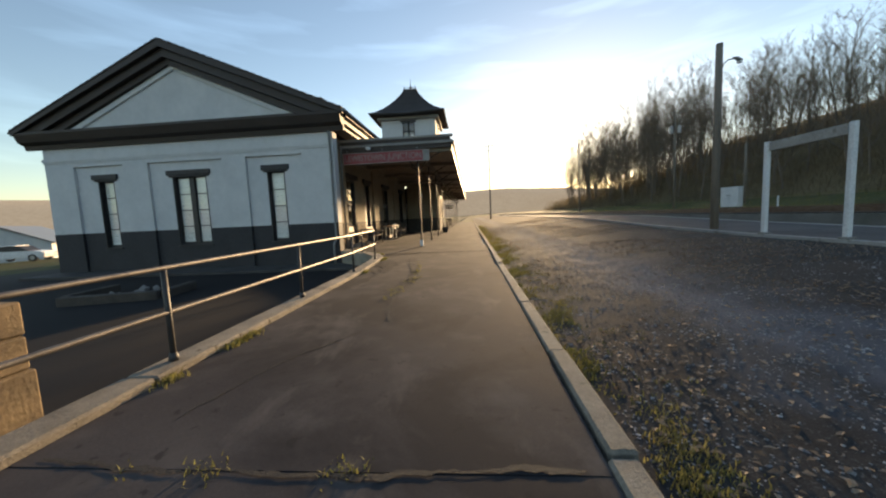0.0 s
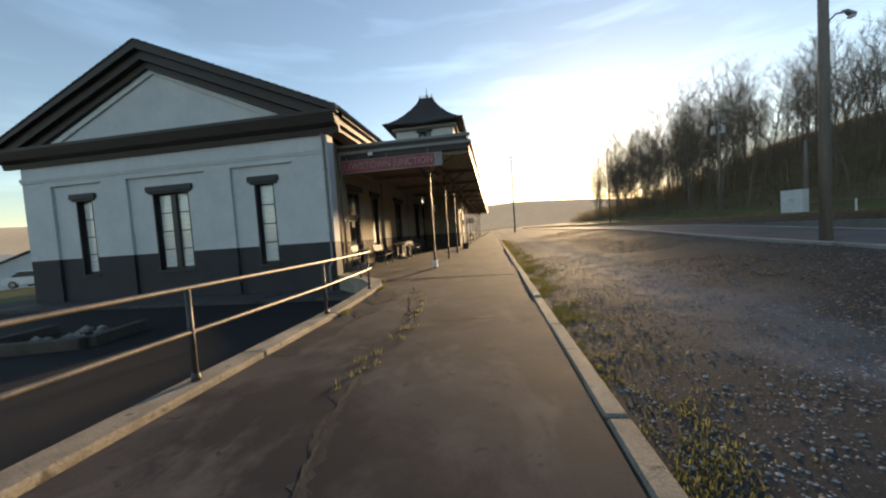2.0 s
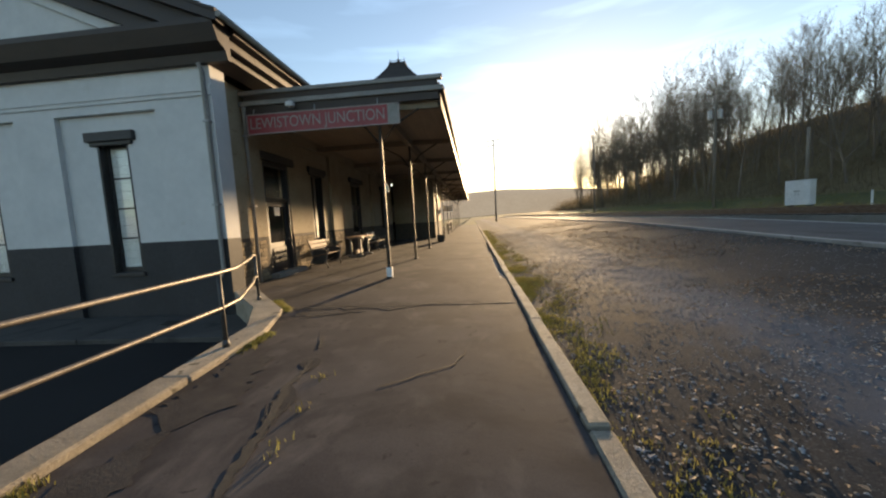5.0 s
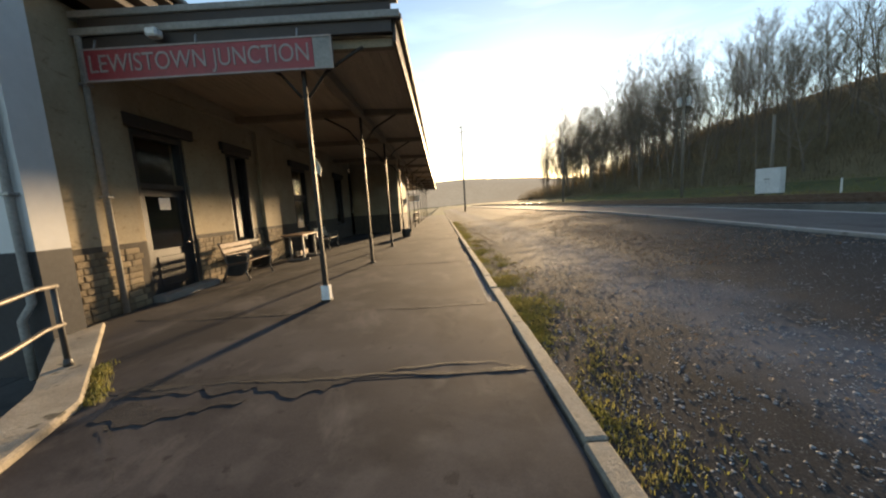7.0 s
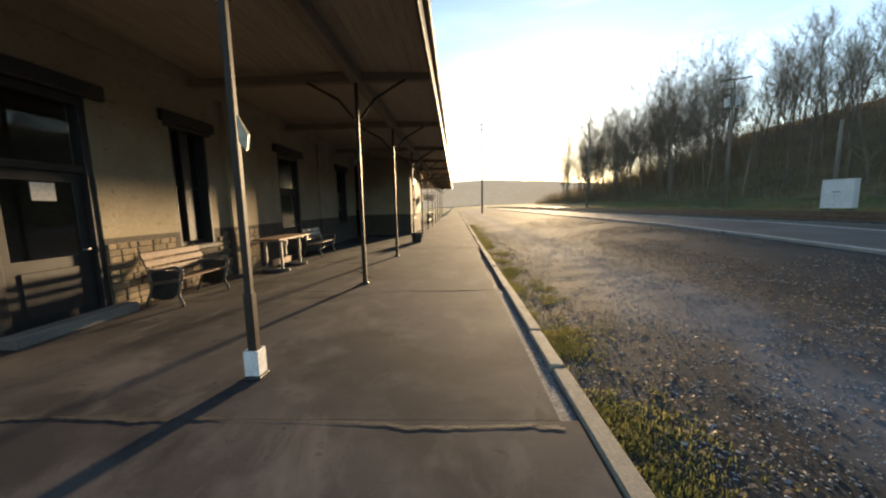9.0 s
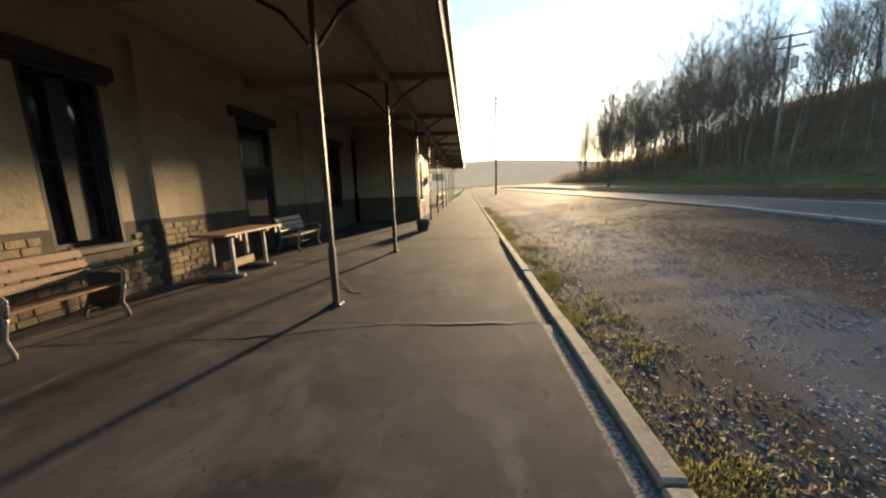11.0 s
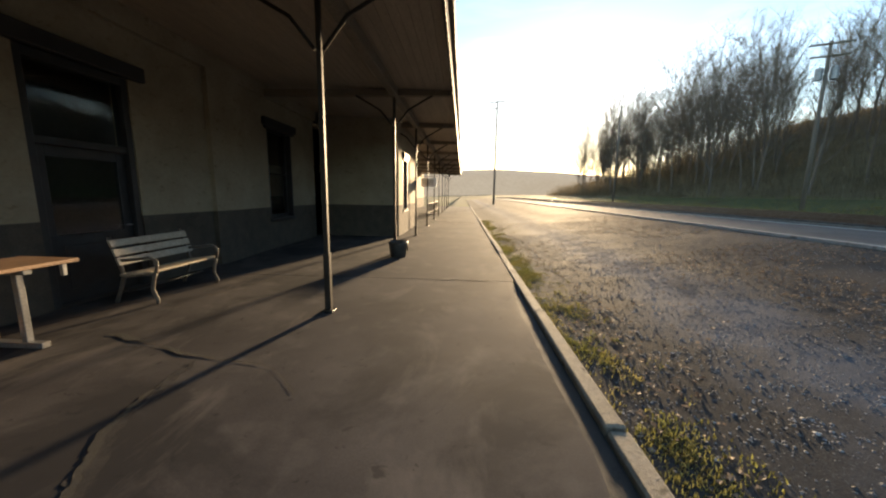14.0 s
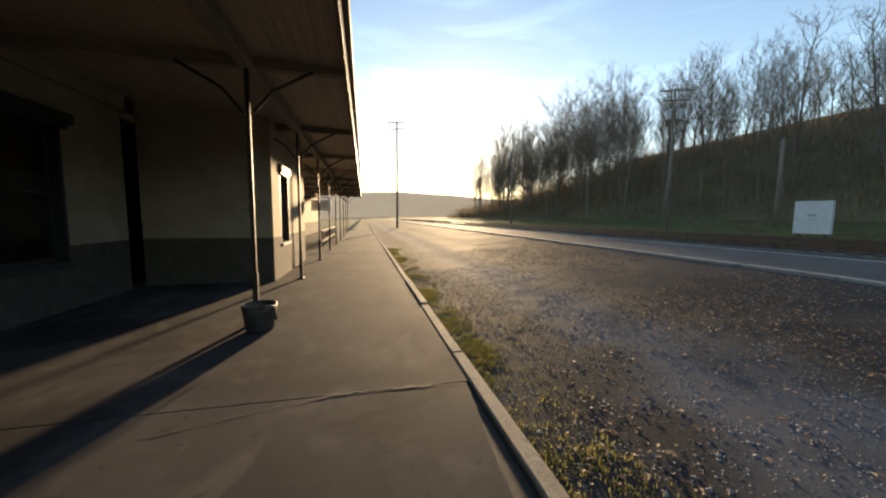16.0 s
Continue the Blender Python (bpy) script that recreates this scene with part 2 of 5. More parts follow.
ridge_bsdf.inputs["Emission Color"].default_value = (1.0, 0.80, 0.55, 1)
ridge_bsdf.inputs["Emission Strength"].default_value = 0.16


def let_light_through(m, amount):
    """Thin blades and leaves glow a little when the sun stands behind them."""
    n, l = m.node_tree.nodes, m.node_tree.links
    b, out = n["Principled BSDF"], n["Material Output"]
    tr = n.new("ShaderNodeBsdfTranslucent")
    mix = n.new("ShaderNodeMixShader")
    mix.inputs["Fac"].default_value = amount
    l.new(b.inputs["Base Color"].links[0].from_socket, tr.inputs["Color"])
    l.new(b.outputs["BSDF"], mix.inputs[1])
    l.new(tr.outputs["BSDF"], mix.inputs[2])
    l.new(mix.outputs["Shader"], out.inputs["Surface"])


def stains(m, colour, scale, threshold, soft, amount, squash=(1, 1, 1)):
    """Blotches of another colour with broken edges."""
    n, l = m.node_tree.nodes, m.node_tree.links
    b = n["Principled BSDF"]
    old = b.inputs["Base Color"].links[0].from_socket
    tc = n.new("ShaderNodeTexCoord")
    mp = n.new("ShaderNodeMapping")
    mp.inputs["Location"].default_value = (3.7, 1.9, 0.0)
    mp.inputs["Scale"].default_value = squash
    l.new(tc.outputs["Object"], mp.inputs["Vector"])
    nz = n.new("ShaderNodeTexNoise")
    nz.inputs["Scale"].default_value, nz.inputs["Detail"].default_value, nz.inputs["Roughness"].default_value = scale, 9.0, 0.62
    nz.inputs["Distortion"].default_value = 0.4
    l.new(mp.outputs["Vector"], nz.inputs["Vector"])
    mr = n.new("ShaderNodeMapRange")
    mr.inputs["From Min"].default_value, mr.inputs["From Max"].default_value = threshold, threshold + soft
    mr.inputs["To Min"].default_value, mr.inputs["To Max"].default_value = 0.0, amount
    l.new(nz.outputs["Fac"], mr.inputs["Value"])
    mx = n.new("ShaderNodeMix")
    mx.data_type = "RGBA"
    l.new(mr.outputs["Result"], mx.inputs["Factor"])
    l.new(old, mx.inputs["A"])
    mx.inputs["B"].default_value = (*colour, 1)
    l.new(mx.outputs["Result"], b.inputs["Base Color"])


def wheel_track(m, centre, half, colour, amount):
    """A lighter worn wheel track of bare stone that runs along y."""
    n, l = m.node_tree.nodes, m.node_tree.links
    b = n["Principled BSDF"]
    old = b.inputs["Base Color"].links[0].from_socket
    tc = n.new("ShaderNodeTexCoord")
    sep = n.new("ShaderNodeSeparateXYZ")
    l.new(tc.outputs["Object"], sep.inputs[0])
    nz = n.new("ShaderNodeTexNoise")
    nz.inputs["Scale"].default_value, nz.inputs["Detail"].default_value = 0.9, 8.0
    l.new(tc.outputs["Object"], nz.inputs["Vector"])
    off = n.new("ShaderNodeMath")
    off.operation = "MULTIPLY_ADD"
    off.inputs[1].default_value, off.inputs[2].default_value = 2.6, -1.3 - centre
    l.new(nz.outputs["Fac"], off.inputs[0])
    add = n.new("ShaderNodeMath")
    l.new(sep.outputs["X"], add.inputs[0])
    l.new(off.outputs[0], add.inputs[1])
    ab = n.new("ShaderNodeMath")
    ab.operation = "ABSOLUTE"
    l.new(add.outputs[0], ab.inputs[0])
    mr = n.new("ShaderNodeMapRange")
    mr.inputs["From Min"].default_value, mr.inputs["From Max"].default_value = half * 1.7, half * 0.4
    mr.inputs["To Min"].default_value, mr.inputs["To Max"].default_value = 0.0, amount
    l.new(ab.outputs[0], mr.inputs["Value"])
    mx = n.new("ShaderNodeMix")
    mx.data_type = "RGBA"
    l.new(mr.outputs["Result"], mx.inputs["Factor"])
    l.new(old, mx.inputs["A"])
    mx.inputs["B"].default_value = (*colour, 1)
    l.new(mx.outputs["Result"], b.inputs["Base Color"])


stains(ASPHALT, (0.022, 0.021, 0.023), 0.55, 0.50, 0.09, 0.8)
stains(ASPHALT, (0.125, 0.108, 0.098), 1.3, 0.55, 0.12, 0.65, (1.0, 0.5, 1.0))
stains(ASPHALT, (0.02, 0.019, 0.02), 6.0, 0.62, 0.05, 0.7)
stains(TAN, (0.20, 0.15, 0.085), 5.0, 0.60, 0.05, 0.6, (1, 1, 2.2))
wheel_track(GRAVEL_BED, 3.6, 0.6, (0.115, 0.122, 0.138), 0.8)
wheel_track(GRAVEL_BED, 6.4, 1.6, (0.056, 0.044, 0.036), 0.5)
for dull, gloss in ((GRAVEL_BED, 0.1), (ASPHALT, 0.2), (ASPHALT_LOT, 0.2), (STONE, 0.22), (STRIP, 0.1), (COPING, 0.15), (STEEL, 0.2), (PATCH, 0.15), (SOIL, 0.1), (LITTER, 0.05)):
    dull.node_tree.nodes["Principled BSDF"].inputs["Specular IOR Level"].default_value = gloss
let_light_through(GRASS, 0.5)
let_light_through(LEAF, 0.3)
let_light_through(BRUSH, 0.45)


# ---- mesh helpers ----
def box(bm, a, b, mi=0, bev=0.0):
    """An upright block between two corners."""
    r = bmesh.ops.create_cube(bm, size=1.0)
    vs = r["verts"]
    lo = [min(p, q) for p, q in zip(a, b)]
    hi = [max(p, q) for p, q in zip(a, b)]
    for v in vs:
        v.co = Vector([lo[i] + (v.co[i] + 0.5) * (hi[i] - lo[i]) for i in range(3)])
    fs = {f for v in vs for f in v.link_faces}
    for f in fs:
        f.material_index = mi
    if bev:
        es = {e for v in vs for e in v.link_edges}
        bmesh.ops.bevel(bm, geom=list(es), offset=bev, segments=1, affect="EDGES", profile=0.5)
    return vs


def tube(bm, pts, r, sides=8, r2=None, caps=True):
    """A round bar along a line of points, tapering to r2."""
    pts = [Vector(p) for p in pts]
    rings = []
    side = None
    for i, p in enumerate(pts):
        d = (pts[min(i + 1, len(pts) - 1)] - pts[max(i - 1, 0)]).normalized()
        if side is None:
            side = d.orthogonal().normalized()
        side = (side - d * side.dot(d)).normalized()
        up = d.cross(side)
        rr = r if r2 is None else r + (r2 - r) * i / (len(pts) - 1)
        rings.append([bm.verts.new(p + (side * math.cos(k * math.tau / sides) + up * math.sin(k * math.tau / sides)) * rr) for k in range(sides)])
    for a, b in zip(rings, rings[1:]):
        for k in range(sides):
            f = bm.faces.new((a[k], a[(k + 1) % sides], b[(k + 1) % sides], b[k]))
            f.smooth = sides > 5
    if caps:
        bm.faces.new(rings[0][::-1])
        bm.faces.new(rings[-1])


def prism(bm, outline, axis, a, b, mi=0):
    """A flat outline pushed along an axis from a to b; the outline holds the two other coordinates in order."""
    def place(p, q):
        if axis == "x":
            return (q, p[0], p[1])
        if axis == "y":
            return (p[0], q, p[1])
        return (p[0], p[1], q)
    r0 = [bm.verts.new(place(p, a)) for p in outline]
    r1 = [bm.verts.new(place(p, b)) for p in outline]
    n = len(outline)
    fs = [bm.faces.new(r0[::-1]), bm.faces.new(r1)]
    for k in range(n):
        fs.append(bm.faces.new((r0[k], r0[(k + 1) % n], r1[(k + 1) % n], r1[k])))
    for f in fs:
        f.material_index = mi


def finish(ob_name, bm, materials):
    bmesh.ops.recalc_face_normals(bm, faces=bm.faces[:])
    me = bpy.data.meshes.new(ob_name)
    bm.to_mesh(me)
    bm.free()
    for m in materials if isinstance(materials, (list, tuple)) else [materials]:
        me.materials.append(m)
    return new(ob_name, me)


def part(name, bm, material, parent, label=""):
    ob = finish(name, bm, material)
    ob.parent = parent
    return tagged(ob, label)


def thing(name, label, category, group="", kind=""):
    return tagged(new(name), label, category, group, kind)


def solid(name, bm, material, label, category, group="", kind=""):
    return tagged(finish(name, bm, material), label, category, group, kind)


def pydata(name, verts, faces, material):
    me = bpy.data.meshes.new(name)
    me.from_pydata(verts, [], faces)
    me.materials.append(material)
    me.update()
    return new(name, me)


def smooth(a, b, v):
    u = min(max((v - a) / (b - a), 0.0), 1.0)
    return u * u * (3 - 2 * u)


# ---- the setting ----
def rise(x, y):
    """The land across the yard climbs a little along the way."""
    return 0.33 * smooth(9, 27, y) * min(max(x - 2.0, 0.0) / 6.4, 1.0)


def ground_z(x, y):
    z = -0.16
    if x < -2.25:
        z = -0.56 - 0.5 * smooth(-14, -34, x) - 3.0 * smooth(-34, -90, x)
        if y > 10.5 and x > -6:
            z = -0.56
    if x > 1.5:
        z += 0.42 * min((x - 1.5) / 7.5, 1.0)
    z += rise(x, y)
    if x > 16:
        z += 0.12 * smooth(18, 27, x) + 1.1 * smooth(27, 36, x)
    if x > 36:
        hill = 1 - smooth(105, 175, y)
        z += (min(x, 78) - 36) * 0.42 * hill + 0.8 * hill * noise.noise((x * 0.05, y * 0.05, 1.0))
    return z


def build_ground():
    xs = [-2500, -1200, -600, -300, -160, -110, -80, -60, -45, -36, -28, -22, -17, -12, -8, -5, -3.2, -2.3, -2.2, -1, 0, 1.2, 3, 6, 9, 12, 14, 16, 18, 20, 22, 24, 26, 28, 30, 32, 34, 36, 38, 40, 44, 48, 52, 56, 60, 65, 70, 78, 90, 120, 200, 400, 900, 2500]
    ys = [-2500, -900, -300, -150, -90] + [-60 + 6 * k for k in range(45)] + [230, 280, 400, 700, 1300, 2500]
    verts = [(x, y, ground_z(x, y)) for y in ys for x in xs]
    w = len(xs)
    faces = [(j * w + i, j * w + i + 1, (j + 1) * w + i + 1, (j + 1) * w + i) for j in range(len(ys) - 1) for i in range(w - 1)]
    ob = pydata("ground", verts, faces, SOIL)
    ob.data.materials.append(LITTER)
    for p in ob.data.polygons:
        p.use_smooth = True
        if p.center.x > 33 and p.center.x < 130 and -150 < p.center.y < 190:
            p.material_index = 1
    return tagged(ob, "thin winter turf rising into a leaf-littered hillside", "ground", kind="structure")


build_ground()


def build_ridge():
    verts, faces = [], []
    n = 160
    for k in range(n + 1):
        az = -math.pi + math.tau * k / n
        deg = math.degrees(az)
        h = 40 + 26 * math.exp(-((deg - 4) / 16) ** 2) + 24 * math.exp(-((deg + 55) / 20) ** 2) + 9 * noise.noise((math.cos(az) * 3, math.sin(az) * 3, 2.0)) + 3 * noise.noise((math.cos(az) * 14, math.sin(az) * 14, 5.0))
        for r, z in ((780, -4), (850, h * 0.6), (930, h), (1100, h * 0.8)):
            verts.append((math.sin(az) * r, math.cos(az) * r, z))
    for k in range(n):
        for j in range(3):
            a = k * 4 + j
            faces.append((a, a + 4, a + 5, a + 1))
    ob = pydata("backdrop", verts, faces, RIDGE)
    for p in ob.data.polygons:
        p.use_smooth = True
    return tagged(ob, "wooded ridge along the horizon with its haze put in as glow", "hill", kind="structure")


build_ridge()

# the asphalt platform in bays, with open joints between them
EDGE = 1.115
SLAB_Y = [-6.0, 0.78, 6.6, 11.15, 13.3, 17.2, 23.65, 30.0, 37.0, 45.0, 54.0, 64.0]
LEFT = [(-6.0, -2.07), (7.0, -2.10), (9.9, -2.30), (11.0, -2.68), (13.3, -4.72)]


def left_edge(y):
    """The platform's edge on the yard side."""
    for (ya, xa), (yb, xb) in zip(LEFT, LEFT[1:]):
        if y <= yb:
            return xa + (xb - xa) * (y - ya) / (yb - ya)
    return -5.09


platform = thing("pavement", "worn dark asphalt platform in long bays", "platform", kind="structure")
for k in range(len(SLAB_Y) - 1):
    y0, y1 = SLAB_Y[k] + 0.004, SLAB_Y[k + 1] - 0.004
    b = bmesh.new()
    dz = (0.0, 0.002, -0.002, 0.001, -0.001)[k % 5]
    rim = [(0.99 if k == 4 else EDGE, y0), (0.99 if k == 4 else EDGE, y1)]
    if k == 5:
        # the edge beside the kerb has crumbled away
        rim = [(0.985 - 0.07 * abs(noise.noise((0.0, 1.1 * q * 0.13, 7.3))) - 0.05 * abs(noise.noise((0.0, 4.0 * q * 0.13, 1.3))) + 0.10 * smooth(5.2, 6.3, q * 0.13) * (q > 0), y0 + q * 0.13) for q in range(49)] + [(1.09, y1)]
    inner = [(left_edge(y) + 0.003, y) for y in [y1] + [y for y, _ in reversed(LEFT) if y0 < y < y1] + [y0]]
    prism(b, rim + inner, "z", -0.5, dz)
    part("slab", b, ASPHALT, platform)


def ragged(bm, pts, width, z, seed, step=0.035, wobble=0.009):
    """An uneven flat ribbon along a line of points."""
    rnd = random.Random(seed)
    line = []
    for (ax, ay), (bx, by) in zip(pts, pts[1:]):
        n = max(int(math.hypot(bx - ax, by - ay) / step), 1)
        line += [(ax + (bx - ax) * k / n, ay + (by - ay) * k / n) for k in range(n)]
    line.append(pts[-1])
    left, right = [], []
    for i, (px, py) in enumerate(line):
        a, b = line[max(i - 1, 0)], line[min(i + 1, len(line) - 1)]
        dx, dy = b[0] - a[0], b[1] - a[1]
        d = math.hypot(dx, dy) or 1
        nx, ny = -dy / d, dx / d
        s = rnd.uniform(-wobble, wobble) + 0.05 * noise.noise((px * 1.1, py * 1.1, seed * 3.1)) + 0.022 * noise.noise((px * 6.0, py * 6.0, seed * 1.7))
        w = width * max(0.12, 0.65 + 1.3 * noise.noise((px * 2.3, py * 2.3, seed + 0.5))) * rnd.uniform(0.7, 1.25) * (0.3 if i in (0, len(line) - 1) else 1)
        left.append(bm.verts.new((px + nx * (s + w), py + ny * (s + w), z)))
        right.append(bm.verts.new((px + nx * (s - w), py + ny * (s - w), z)))
    for i in range(len(line) - 1):
        bm.faces.new((left[i], right[i], right[i + 1], left[i + 1]))


CRACKS = [
    ([(-1.95, 0.84), (-0.6, 0.74), (1.0, 0.81)], 0.026),
    ([(-0.62, 6.52), (-0.1, 6.58), (0.5, 6.62), (0.98, 6.6)], 0.020),
    ([(-0.55, 3.2), (-0.75, 4.3), (-0.82, 5.2), (-0.80, 5.7), (-0.72, 6.4), (-0.95, 7.4), (-1.18, 8.5), (-1.25, 9.1)], 0.030),
    ([(-2.55, 11.22), (-1.8, 11.25), (-0.9, 11.2), (-0.2, 11.27), (0.3, 11.2), (1.05, 11.22)], 0.034),
    ([(-0.2, 11.32), (0.35, 11.38), (0.75, 11.36), (1.0, 11.26)], 0.020),
    ([(-1.3, 9.4), (-1.6, 10.1), (-2.2, 10.7)], 0.014),
    ([(-4.4, 13.5), (-3.2, 13.25), (-1.1, 13.3), (1.0, 13.2)], 0.024),
    ([(-4.5, 16.6), (-2.7, 16.75), (-1.86, 16.9), (-0.8, 17.2), (1.0, 17.2)], 0.024),
    ([(-3.7, 20.78), (-3.1, 20.6), (-2.53, 20.4), (-1.9, 20.3), (-1.5, 20.22), (-1.16, 19.85)], 0.026),
    ([(-2.3, 20.3), (-2.25, 19.7), (-2.17, 19.34), (-1.93, 18.96), (-1.7, 18.6)], 0.026),
    ([(-1.75, 18.62), (-1.6, 18.45), (-1.4, 18.42)], 0.07),
    ([(-1.6, 23.3), (-0.23, 23.66), (1.0, 23.64)], 0.024),
    ([(-1.5, 1.2), (-1.2, 2.3), (-0.55, 3.2)], 0.012),
    ([(-0.4, 8.5), (0.2, 8.9), (0.5, 9.7)], 0.010),
]
# open cracks: their dark depth is painted as thin flat ribbons
for k, (pts, width) in enumerate(CRACKS):
    b = bmesh.new()
    ragged(b, pts, width, 0.006, k)
    part("crack", b, CRACK, platform)
# darker worn asphalt along the seams
for k, (pts, width) in enumerate(((CRACKS[2][0], 0.13), (CRACKS[3][0][:4], 0.16), ([(-2.4, 10.9), (-1.9, 10.75), (-1.3, 10.95)], 0.12), (CRACKS[9][0], 0.08), ([(-1.95, 5.2), (-1.7, 6.6), (-1.75, 8.0), (-1.95, 9.2)], 0.22))):
    b = bmesh.new()
    ragged(b, pts, width, 0.0035, 40 + k, 0.06, 0.03)
    part("worn_patch", b, PATCH, platform)

# the kerb stones on the track side
kerb_y = [-6.0, -3.6, -1.2, 0.9, 2.25, 4.0, 6.15, 7.9, 10.2, 12.3, 14.1, 15.05, 17.3, 19.6, 22.0, 24.4, 26.9, 29.4, 32.0, 36.0, 40.0, 44.0, 48.0, 53.0, 58.0, 64.0]
kerb = thing("kerb", "chipped concrete kerb stones with worn edges along the platform", "kerb", kind="structure")
rk = random.Random(4)
for y0, y1 in zip(kerb_y, kerb_y[1:]):
    b = bmesh.new()
    x0 = 1.13 + rk.uniform(-0.012, 0.012)
    top = 0.025 + rk.uniform(-0.012, 0.012)
    vs = box(b, (x0, y0 + 0.012, -0.45), (x0 + 0.155, y1 - 0.012, top), 0, 0.018)
    part("kerb_stone", b, KERB, kerb)
b = bmesh.new()
prism(b, [(0.994, 13.31), (1.125, 13.31), (1.125, 17.19), (0.994, 17.19)], "z", -0.5, -0.02)
part("joint_filling", b, JOINT, kerb, "pale gravel-filled joint")
b = bmesh.new()
prism(b, [(0.80, 17.21), (1.127, 17.21), (1.127, 23.64), (0.80, 23.64)], "z", -0.48, -0.035)
part("joint_filling", b, CRACK, kerb, "dark crumbled joint")

# low kerb wall on the yard side, bending in to the building
ramp_kerb = thing("kerb", "worn concrete kerb wall between platform and lower yard", "kerb", kind="structure")
for y0, y1 in ((-6, -1.8), (-1.8, 1.7), (1.7, 5.2), (5.2, 7.0), (7.0, 8.6)):
    b = bmesh.new()
    xa, xb = left_edge(y0), left_edge(y1)
    prism(b, [(xa - 0.29, y0 + 0.006), (xa, y0 + 0.006), (xb, y1 - 0.006), (xb - 0.29, y1 - 0.006)], "z", -0.8, 0.065)
    bmesh.ops.bevel(b, geom=b.edges[:], offset=0.018, segments=1, affect="EDGES")
    part("kerb_stone", b, KERB, ramp_kerb)
b = bmesh.new()
xa = left_edge(8.606)
prism(b, [(xa - 0.29, 8.606), (xa, 8.606), (-2.30, 9.9), (-2.68, 11.0), (-4.72, 13.3), (-4.72, 12.62), (-3.3, 11.2), (-2.66, 10.1)], "z", -0.8, 0.06)
bmesh.ops.bevel(b, geom=b.edges[:], offset=0.018, segments=1, affect="EDGES")
part("kerb_stone", b, KERB, ramp_kerb)

# gravel yard and the pale strip across it
def sheet(name, x0, x1, y0, y1, nx, ny, zf, material, label, category):
    verts = [(x0 + (x1 - x0) * i / nx, y0 + (y1 - y0) * j / ny, zf(x0 + (x1 - x0) * i / nx, y0 + (y1 - y0) * j / ny)) for j in range(ny + 1) for i in range(nx + 1)]
    w = nx + 1
    faces = [(j * w + i, j * w + i + 1, (j + 1) * w + i + 1, (j + 1) * w + i) for j in range(ny) for i in range(nx)]
    ob = pydata(name, verts, faces, material)
    for p in ob.data.polygons:
        p.use_smooth = True
    return tagged(ob, label, category, kind="structure")


def gravel_z(x, y):
    return -0.10 + rise(x, y) + 0.42 * min(max(x - 1.5, 0) / 7.5, 1.0) + 0.03 * noise.noise((x * 0.5, y * 0.3, 3)) - 0.03 * math.exp(-((x - 3.4) / 0.5) ** 2) - 0.02 * math.exp(-((x - 5.2) / 0.5) ** 2) + 0.015 * noise.noise((x * 2, y * 2, 7))


sheet("gravel_yard", 1.28, 8.6, -8, 130, 40, 260, gravel_z, GRAVEL_BED, "grey gravel yard with leaf litter and wheel ruts", "gravel")
b = bmesh.new()
for y0 in range(-10, 120, 5):
    for v in box(b, (8.68, y0 + 0.002, -0.2), (12.47, y0 + 4.998, 0.352)):
        v.co.z += rise(9.0, v.co.y)
low_platform = solid("road", b, STRIP, "grey low platform strip with pale coping beside the rails", "platform", kind="structure")
for xa, xb in ((8.45, 8.676), (12.474, 12.75)):
    for y0 in range(-10, 120, 5):
        b = bmesh.new()
        for v in box(b, (xa, y0 + 0.006, -0.2), (xb, y0 + 4.994, 0.36)):
            v.co.z += rise(9.0, v.co.y)
        part("coping_stone", b, COPING, low_platform)
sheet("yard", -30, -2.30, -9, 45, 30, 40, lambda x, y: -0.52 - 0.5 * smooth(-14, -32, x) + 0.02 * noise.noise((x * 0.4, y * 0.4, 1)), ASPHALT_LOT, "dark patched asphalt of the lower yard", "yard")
b = bmesh.new()
for k in range(9):
    box(b, (-17.2 + k * 1.5, 11.15, -0.8), (-17.2 + k * 1.5 + 1.485, 12.64, -0.43), 0, 0.012)
solid("footpath", b, FOOTPATH, "grey concrete footpath along the gabled wall", "path", kind="structure")


# ---- the station ----
EX, FY, WL, Z0 = -4.75, 12.65, -17.3, -0.9
TOPZ = 4.75


def cells(bm, along, us, zs, holes, d0, d1, band=1.2):
    """A wall of blocks between u and z breaks, leaving the holes out; along is the axis it runs on, d0 and d1 its two faces."""
    for u0, u1 in zip(us, us[1:]):
        for z0, z1 in zip(zs, zs[1:]):
            if any(u0 >= h[0] - 1e-4 and u1 <= h[1] + 1e-4 and z0 >= h[2] - 1e-4 and z1 <= h[3] + 1e-4 for h in holes):
                continue
            mi = 1 if z1 <= band + 1e-4 else 0
            if along == "x":
                box(bm, (u0, d0, z0), (u1, d1, z1), mi)
            else:
                box(bm, (d0, u0, z0), (d1, u1, z1), mi)


# gabled end wall
F_HOLES = [(-15.08, -14.33, 0.56, 3.42), (-11.72, -10.22, 0.56, 3.42), (-7.62, -6.87, 0.56, 3.42)]
b = bmesh.new()
cells(b, "x", [WL, -15.08, -14.33, -11.72, -10.22, -7.62, -6.87, EX], [Z0, 0.56, 1.2, 3.42, 3.98], F_HOLES, FY + 0.1, FY + 0.42)
for x0, x1 in ((WL, -16.0), (-13.75, -12.66), (-9.42, -8.42), (-6.06, EX)):
    for z0, z1, mi in ((Z0, 1.2, 1), (1.2, 3.98, 0)):
        box(b, (x0, FY, z0), (x1, FY + 0.1, z1), mi)
box(b, (WL, FY, 3.98), (EX, FY + 0.42, TOPZ), 0)
box(b, (WL - 0.04, FY - 0.05, 4.24), (EX + 0.002, FY, 4.36), 0)
